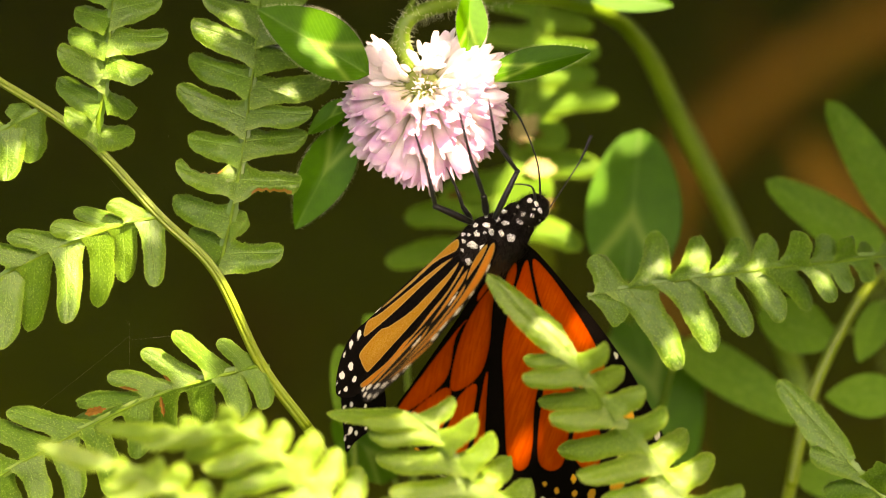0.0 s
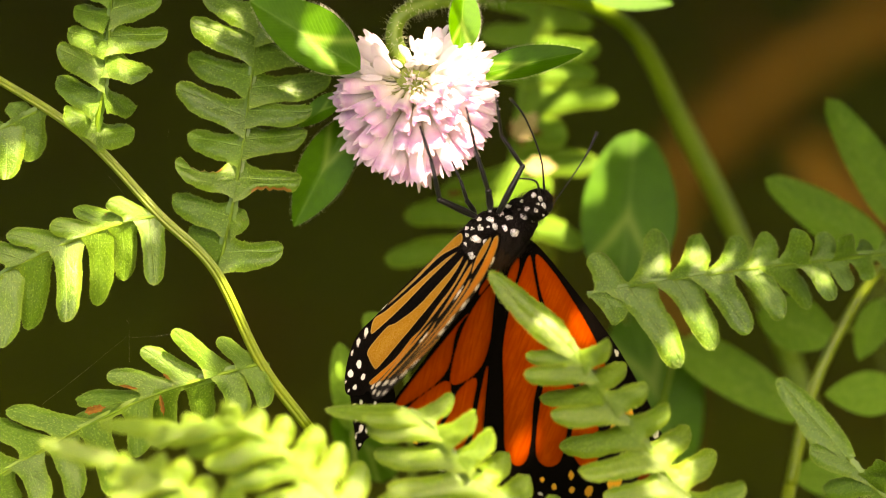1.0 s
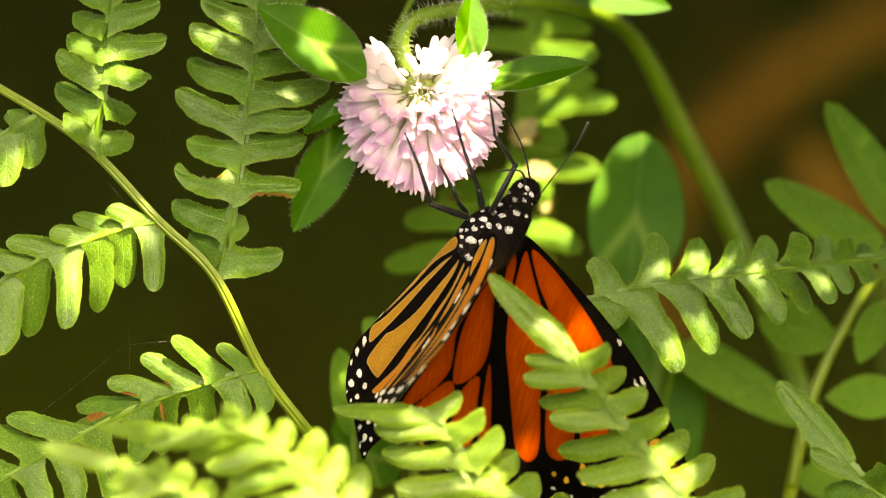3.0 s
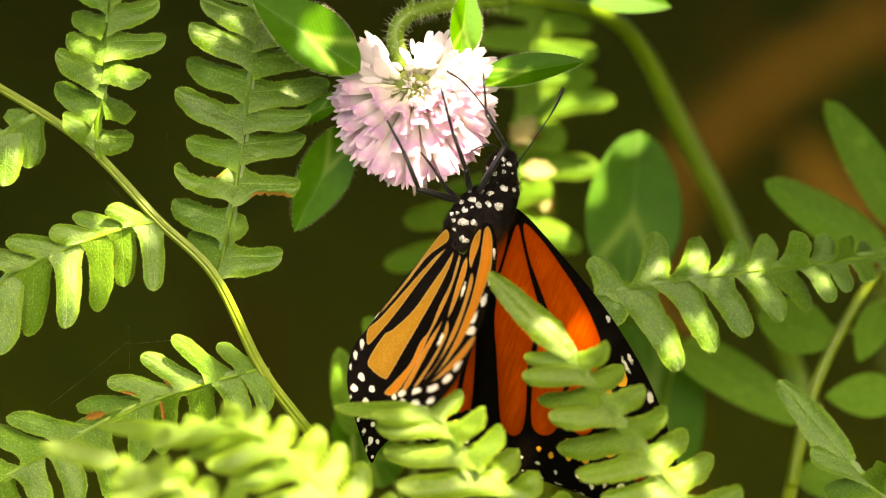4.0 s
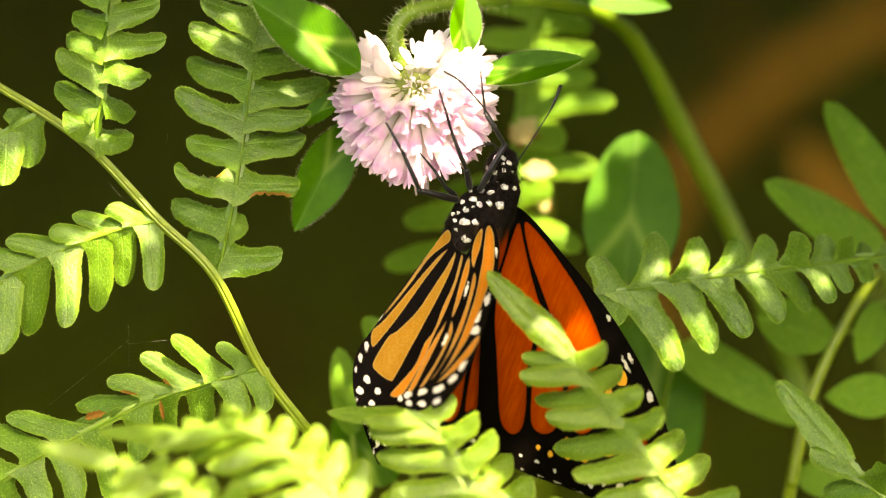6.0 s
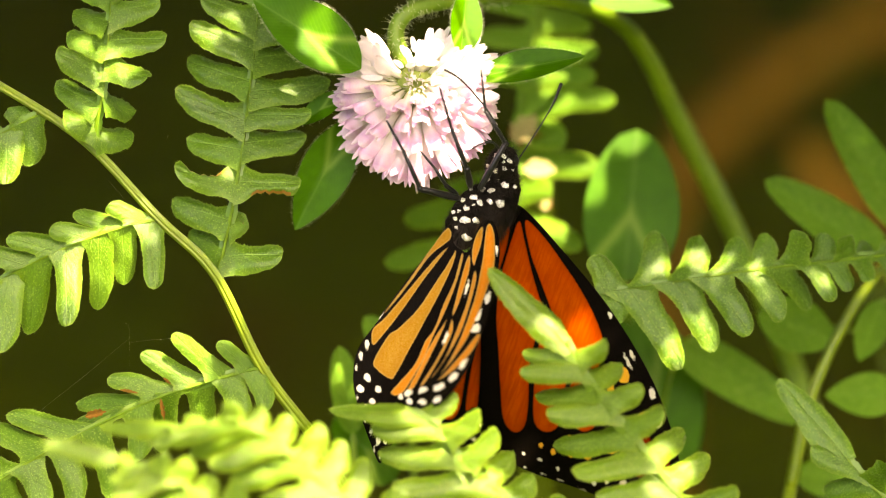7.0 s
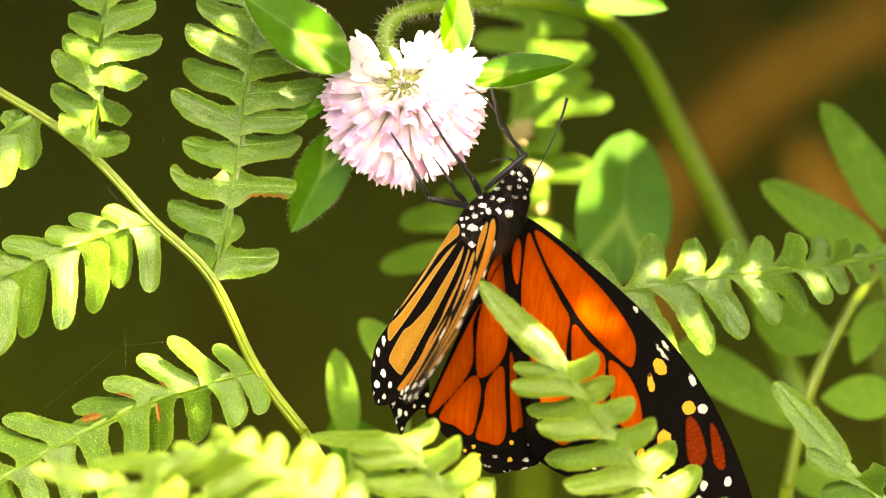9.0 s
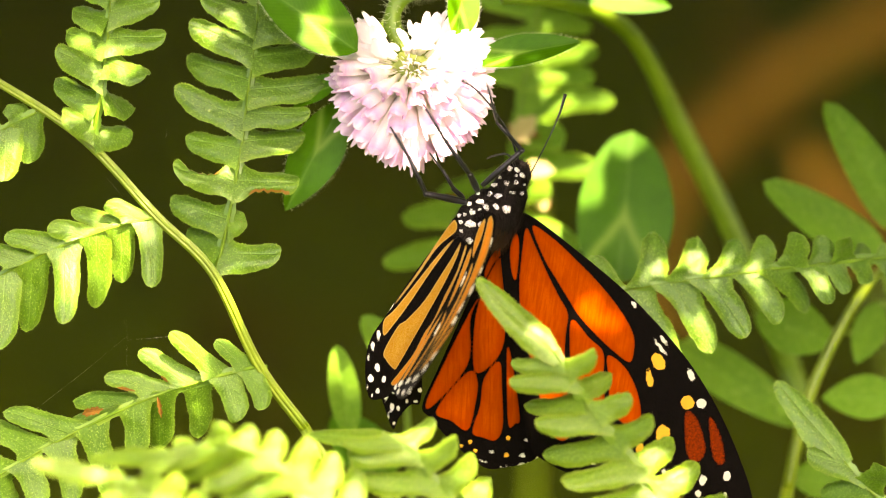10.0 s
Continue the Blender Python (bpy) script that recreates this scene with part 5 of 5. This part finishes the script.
# outer tip of the wing pair below the near wing
TIP = wing("wing_tip", BUG, spot_local(806, 402, -0.0005), (305, 176), 1 / 1.24,
           [(95, 500), (88, 560), (100, 600), (118, 650), (138, 695), (152, 670), (180, 640), (205, 632), (205, 560), (160, 500)],
           [],
           [(104, 572, 4, 8, 10), (108, 600, 5, 7, 20), (120, 628, 5, 10, 10), (136, 645, 7, 11, 0), (126, 665, 4, 8, 0), (150, 648, 5, 7, 0), (172, 632, 6, 5, 0), (140, 682, 5, 6, 0), (160, 615, 6, 7, 0), (140, 610, 6, 8, 0), (195, 632, 8, 4, 0), (112, 545, 4, 9, 10), (124, 590, 5, 8, 0), (178, 612, 7, 6, 0), (205, 606, 8, 6, 0), (158, 585, 5, 7, 0), (222, 622, 7, 5, 0), (186, 590, 6, 5, 0)],
           [], lambda x, y: 0.0, WING_UNDER, "black wing tip with white dots")


def body():
    # thorax in two lobes, head and abdomen; the long axis of the body runs up towards the blossom
    axis = (spot_local(892, 296) - spot_local(842, 402)).normalized()
    lobe = lambda x: (1 - abs(x) ** 2.4) ** 0.5 * (1.0 - 0.16 * x)
    m = set_pose(spot_local(876, 358, 0.0006), axis, Vector((0, 0, 1)), 70 * U, 39 * U, 40 * U)
    m2 = set_pose(spot_local(830, 384, 0.0014), axis, Vector((0, 0, 1)), 60 * U, 33 * U, 32 * U)
    bm = bmesh.new()
    blob(bm, m, 22, 30, lobe)
    blob(bm, m2, 22, 30, lobe)
    for vert in bm.verts:
        vert.co += noise.noise_vector(vert.co * 900) * 4.0 * U + noise.noise_vector(vert.co * 2400) * 1.5 * U
    rng = random.Random(3)
    thorax = part("thorax", bm, FUZZ, BUG, "black downy thorax")
    mh = set_pose(spot_local(889, 290, 0.0025), axis, Vector((0, 0, 1)), 31 * U, 27 * U, 27 * U)
    bm = bmesh.new()
    blob(bm, mh, 12, 18)
    neck = spot_local(878, 318, 0.002)
    bmesh.ops.translate(bm, vec=-neck, verts=bm.verts)
    head = part("head", bm, FUZZ, BUG, "small black head with white dots")
    head.matrix_basis = Matrix.Translation(neck)
    HEAD.append(head)
    on_head = Matrix.Translation(-neck)
    for du, dv, z in ((14, -4, 0.0032), (-12, -8, 0.0028)):
        bm = bmesh.new()
        blob(bm, on_head @ Matrix.Translation(spot_local(893 + du, 290 + dv, z)) @ Matrix.Diagonal((11 * U, 12 * U, 10 * U, 1)), 8, 12)
        part("eye", bm, CHITIN, head, "glossy dark eye")
    # abdomen hangs down between the wings
    bm = bmesh.new()
    ma = set_pose(spot_local(880, 500, -0.014), spot_local(890, 620) - spot_local(880, 420), Vector((0, 0, 1)), 125 * U, 20 * U, 20 * U)
    blob(bm, ma, 22, 16, lambda x: (1 - abs(x) ** 3) ** 0.5 * (1 + 0.05 * math.sin(x * 22)))
    part("abdomen", bm, FUZZ, BUG, "slender black abdomen")
    # down on the thorax and the head, and a longer brown tuft between the wings
    def down(rows, host, move, material, label):
        bm = bmesh.new()
        for base, count, ln, low, high in rows:
            for _ in range(count):
                a, x = rng.uniform(0, 6.283), rng.uniform(low, high)
                rad = math.sqrt(1 - x * x) if base is mh else lobe(x)
                p = base @ Vector((x, rad * math.cos(a), rad * math.sin(a)))
                nrm = (p - base.translation).normalized()
                q = p + (nrm - axis * rng.uniform(0.2, 1.2) + Vector((rng.uniform(-.4, .4), rng.uniform(-.4, .4), rng.uniform(-.4, .4)))).normalized() * ln * rng.uniform(0.5, 1.1)
                e = axis.cross(nrm).normalized() * 0.000035
                bm.faces.new([bm.verts.new(move @ v) for v in (p - e, p + e, q)])
        tagged(part("down", bm, material, host, label), kind="stuff")

    down(((m, 7000, 0.0014, -0.95, 0.95), (m2, 4000, 0.0011, -0.95, 0.95)), thorax, Matrix(), BLACK_HAIR, "black down on the body")
    down(((m, 1300, 0.0026, -0.98, -0.45),), thorax, Matrix(), BROWN_FUZZ, "brown tuft between the wings")
    down(((mh, 2600, 0.0011, -0.95, 0.95),), head, on_head, BLACK_HAIR, "black down on the head")
    # white dots lie on the skin
    dots = [(877, 278, 5), (864, 295, 3), (876, 304, 5), (893, 300, 4), (906, 302, 3), (901, 287, 4), (890, 278, 4), (891, 289, 3), (862, 319, 6), (881, 319, 2.5), (893, 328, 7), (910, 331, 4),
            (853, 336, 6), (869, 338, 6), (833, 337, 3), (838, 350, 6), (819, 355, 5), (849, 359, 6), (866, 359, 6), (885, 361, 8), (837, 363, 3), (824, 369, 5), (914, 367, 4), (803, 377, 4), (811, 375, 3), (805, 389, 5),
            (822, 391, 8), (842, 391, 6), (807, 403, 4), (825, 421, 9)]
    for u, v, r in dots:
        p = spot_local(u, v, 0)
        best = None
        for base in (m, m2, mh):
            inv = base.inverted()
            a, b = inv @ p, inv @ (p + Vector((0, 0, 0.02)))
            for k in range(200):
                q = b.lerp(a, k / 199)
                x = q.x
                if abs(x) < 1:
                    rad = math.sqrt(1 - x * x) if base is mh else lobe(x)
                    if math.hypot(q.y, q.z) < rad:
                        w = base @ q
                        if best is None or w.z > best[0].z:
                            best = (w, (w - base.translation).normalized())
                        break
        if best is None:
            continue
        w, nrm = best
        bm = bmesh.new()
        skew = rng.uniform(0, 6.28)
        blob(bm, set_pose(w, nrm, axis + axis.cross(nrm) * rng.uniform(-1, 1), 3.5 * U, r * U * rng.uniform(1.05, 1.4), r * U * rng.uniform(0.9, 1.15)), 4, 9)
        for vert in bm.verts:
            vert.co += noise.noise_vector(vert.co * 2600 + Vector((skew, 0, 0))) * 3.4 * U
        if v < 312:
            bmesh.ops.transform(bm, matrix=on_head, verts=bm.verts)
        part("white_dot", bm, WHITE_SCALE, head if v < 312 else thorax)
    # feelers and tongue
    for pts, rad in ((((898, 276, 0.003), (870, 210, 0.004), (820, 150, 0.006), (786, 128, 0.007)), (2.3, 1.5, 1.5, 2.6)),
                     (((912, 290, 0.003), (945, 240, 0.004), (975, 190, 0.004), (992, 150, 0.004)), (1.4, 1.2, 1.3, 3.4))):
        bm = bmesh.new()
        foot = spot_local(*pts[0])
        tube(bm, [spot_local(*p) - foot for p in pts], [q * U for q in rad], 7, 24)
        FEELERS.append(part("antenna", bm, CHITIN, head, "thin black clubbed feeler"))
        FEELERS[-1].matrix_basis = on_head @ Matrix.Translation(foot)
    bm = bmesh.new()
    tube(bm, [on_head @ spot_local(*p) for p in ((888, 275, 0.004), (872, 255, 0.006), (850, 258, 0.006), (835, 266, 0.006))], [2.4 * U, 1.8 * U, 1.2 * U], 6, 20)
    part("tongue", bm, CHITIN, head, "fine black coiled tongue")


FEELERS, HEAD = [], []
body()


def leg(hip, knee, ankle, foot, w=1.0):
    o = new("leg")
    o.parent = BUG
    o.matrix_basis = Matrix.Translation(spot_local(*hip))
    rel = [spot_local(*p) - spot_local(*hip) for p in (hip, knee, ankle, foot)]
    for name, a, b, r0, r1 in (("thigh", 0, 1, 6.6, 5.0), ("shin", 1, 2, 4.4, 3.2), ("foot", 2, 3, 3.0, 1.6)):
        bm = bmesh.new()
        mid = (rel[a] + rel[b]) / 2 + Vector((0.0, 0.0, 0.0004))
        tube(bm, [rel[a], mid, rel[b]], [r0 * U * w * 0.8, r0 * U * w, (r0 + r1) / 2 * U * w, r1 * U * w], 8, 12)
        blob(bm, Matrix.Translation(rel[b]) @ Matrix.Diagonal((r1 * 1.15 * U * w, r1 * 1.15 * U * w, r1 * 1.15 * U * w, 1)), 6, 8)
        part(name, bm, CHITIN, o)
    return o


LEG_A = leg((812, 352, 0.003), (744, 336, 0.0062), (716, 272, 0.0072), (686, 218, 0.0068))
LEG_B = leg((832, 330, 0.003), (826, 302, 0.0062), (800, 235, 0.0076), (778, 160, 0.0078))
LEG_C = leg((848, 336, 0.0046), (893, 256, 0.0056), (858, 202, 0.0072), (850, 130, 0.0086), 0.9)
leg((808, 345, 0.001), (790, 330, 0.003), (770, 300, 0.004), (745, 270, 0.004), 0.8)


# ---- what moves ----
def sway(ob, rows):
    u, v, d = ob["home"]
    walk(ob, [(t, spot(u + du, v + dv, d, turn)) for t, du, dv, turn in rows])


def swing(ob, rows):
    """Turns of a part about its hinge, in its thing's space: (t, turn, tilt about the upright, nod) and, in plan units, a shift across and up."""
    p = ob.matrix_basis.translation.copy()
    full = [(*row, 0, 0)[:6] for row in rows]
    walk(ob, [(t, pose(p.x + dx * U, p.y + dy * U, p.z, nod, tilt, turn)) for t, turn, tilt, nod, dx, dy in full])


def motions():
    sway(BLOSSOM, [(0, 15, 8, 3.1), (0.5, 2, 6, 1.6), (1, -1, 4, 1.6), (1.5, 9, 7, 1.8), (2, 15, 7, 2.5), (2.5, 13, 11, 1.5), (4, -2, 2, -0.9), (4.5, -8, -2, 0.1), (5, -4, 0, -0.6),
                   (5.5, -1, 1, -0.1), (7, 0, 0, 0), (7.5, 2, 1, 0.7), (8, -5, -1, 0.4), (8.5, -17, 1, -2.1), (9, -14, -2, -1.5), (9.5, -14, -20, 0.1), (10, -6, -29, -0.5)])
    sway(BUG, [(0, 9, 52, -14.1), (0.5, 13, 47, -16.4), (1, 15, 45, -15.5), (1.5, 11, 55, -15.0), (2, 9, 54, -11.8), (2.5, 20, 51, -12.8), (2.8, 14, 44, -12), (3.7, -2, 6, -2), (4, -3, 2, -1.6), (4.5, -8, -2, 0.1),
               (5, -5, -2, 0.5), (5.5, 0, 1, 0), (7, 0, 0, 0), (7.5, 1, 5, -1.5), (7.7, 6, 9, -4), (8, 26, 12, -3.6), (8.5, 19, 4, -1.5), (9, 20, 10, -3.7), (9.5, 11, 8, -1.8), (10, 12, 8, -2.6)])
    sway(NEAR_RIGHT, [(0, 6, 5, 2.0), (0.5, 7, 5, 2.0), (1, 10, 2, 2.0), (1.5, -2, 12, 0.8), (2, 4, 8, 2.2), (2.5, 7, 3, 1.4), (4, 5, 1, 1.0), (4.5, 3, -2, 0.3), (5, 2, 1, 0.5), (5.5, 1, 2, 0.6),
                      (7, 0, 0, 0), (7.5, -2, 5, 0.6), (8, -11, 5, -0.7), (8.5, -6, 11, -0.3), (9, -8, 18, 0.1), (9.5, -11, 15, 0.9), (10, -14, 15, 0.6)])
    left = [(0, -9, 14, -1.6), (0.5, -8, 17, -1.9), (1, -4, 9, -1.3), (1.5, -8, 23, -0.3), (2, -11, 18, -0.5), (2.5, -6, 7, -1.6), (4, -2, 1, -1.1), (4.5, -2, -3, -1.8), (5, 1, -1, 0.3), (5.5, -1, 3, 1.0),
            (7, 0, 0, 0), (7.5, -4, 11, 1.3), (8, -5, 27, 3.5), (8.5, -4, 19, 4.2), (9, -7, 32, 5.1), (9.5, -11, 36, 5.0), (10, -10, 33, 5.0)]
    sway(NEAR_LEFT, left)
    sway(NEAR_LOW, [(t, a, b, c * 0.4) for t, a, b, c in left])
    sway(MID_FERN, [(0, -4, 10, 0), (0.5, -8, 13, 0), (1, -7, 6, 0), (1.5, -5, 15, 0), (2, -8, 13, 0), (2.5, 1, -3, 0), (4, 9, -7, 0), (4.5, 3, -5, 0), (5, 0, -1, 0), (5.5, -3, 3, 0), (7, 0, 0, 0), (7.5, -10, 11, 0),
                    (8, -31, 30, 0), (8.5, -29, 30, 0), (9, -28, 42, 0), (9.5, -28, 39, 0), (10, -35, 46, 0)])
    sway(BIG_LEAF, [(0, 2, 1, 0), (1, -5, 6, 0), (2.5, 9, 3, 0), (4, 4, 1, 0), (5, -4, 8, 0), (5.5, 1, 4, 0), (7, 0, 0, 0), (8, -6, 2, 0), (9, -6, -2, 0), (9.5, -13, 0, 0), (10, -8, 1, 0)])
    sway(SIDE_LEAF, [(0, -1, 2, 0), (2.5, -4, -1, 0), (4, 0, 0, 0), (7, 0, 0, 0), (9, 1, -1, 0), (9.5, -1, -12, 0), (10, -14, -32, 0)])
    swing(FORE, [(0, -6.2, 0, 10), (2.7, -6.2, 0, 10), (3.8, -17.5, 0, 10), (4.5, -18.7, 0, 10), (5, -19.4, 0, 10), (5.5, -20.4, 0, 10), (7, -19.6, 0, 10), (7.5, -21, 0, 10), (7.7, -16, 0, 9), (7.85, -4, 0, 4), (8, 3.6, 0, 0), (8.5, -4.6, 0, 0), (9, -5.4, 0, 0), (9.5, -3.6, 0, 0), (10, -5.8, 0, 0)])
    swing(HIND, [(0, 2.5, 0, 10), (2.7, 2.5, 0, 10), (3.8, -12, 0, 10), (7.5, -12, 0, 10), (7.7, -8, 0, 14), (8, 3.0, 0, 0), (8.5, 1.5, 0, 0), (9, 2.5, 0, 0), (10, 1.5, 0, 0)])
    near = [(0, 1.5, -27, 0, 0, 18), (0.5, 4.2, -27, 0, 0, 18), (1, 5, -27, 0, 0, 18), (1.5, 4.4, -27, 0, 0, 18), (2, 3, -27, 0, 0, 18), (2.7, 3.2, -26, 0, 0, 18), (3.8, 0, -4, 0, 0, 2), (4, 0, 0, 0, 0, 0), (7.5, 0, 0, 0, 0, 0),
            (7.7, 1, -8, 0, 0, 5), (8, 2.6, -26, 0, 0, 20), (8.5, 3.5, -26, 0, 0, 20), (9, 4.7, -26, 0, 0, 20), (9.5, 1.8, -26, 0, 0, 20), (10, 2.6, -26, 0, 0, 20)]
    swing(NEAR, near)
    swing(TIP, [(t, a, b, c, dx, dy + (42 if t > 7.8 else 0)) for t, a, b, c, dx, dy in near])
    swing(HEAD[0], [(0, -8, 0, 0, 17, -12), (1.5, -8, 0, 0, 16, -10), (2.7, -8, 0, 0, 12, -5), (3.8, -1, 0, 0, 0, 0), (4, 0, 0, 0, 0, 0), (7.5, 0, 0, 0, 0, 0), (7.7, -2, 0, 0, 2, -5), (8, -4, 0, 0, 6, -12), (10, -4, 0, 0, 6, -12)])
    swing(FEELERS[0], [(0, 4, 0, 0), (2.7, 8, 0, 0), (3.8, 0, 0, 0), (7.5, 0, 0, 0), (8, 4, 0, 0), (10, 4, 0, 0)])
    swing(FEELERS[1], [(0, 22, 0, 0), (2.7, 17, 0, 0), (3.8, 0, 0, 0), (7.5, 0, 0, 0), (8, 15, 0, 0), (10, 13, 0, 0)])
    swing(LEG_A, [(0, 4, 0, 0), (2.7, 5, 0, 0), (3.8, 0, 0, 0), (7.5, 0, 0, 0), (8, 8, 0, 0), (10, 5, 0, 0)])
    swing(LEG_B, [(0, 12, 0, 0), (2.7, 12, 0, 0), (3.8, 0, 0, 0), (7.5, 0, 0, 0), (8, 20, 0, 0), (10, 18, 0, 0)])
    swing(LEG_C, [(0, 18, 0, 0), (2.7, 15, 0, 0), (3.8, 0, 0, 0), (10, 0, 0, 0)])
    for ob in LEG_C.children:
        turn, dx, dy = (-16, -8, 14) if ob.name.startswith("thigh") else (12, 30, -9)
        swing(ob, [(0, 0, 0, 0, 0, 0), (7.5, 0, 0, 0, 0, 0), (8, turn, 0, 0, dx, dy), (10, turn, 0, 0, dx, dy)])


motions()
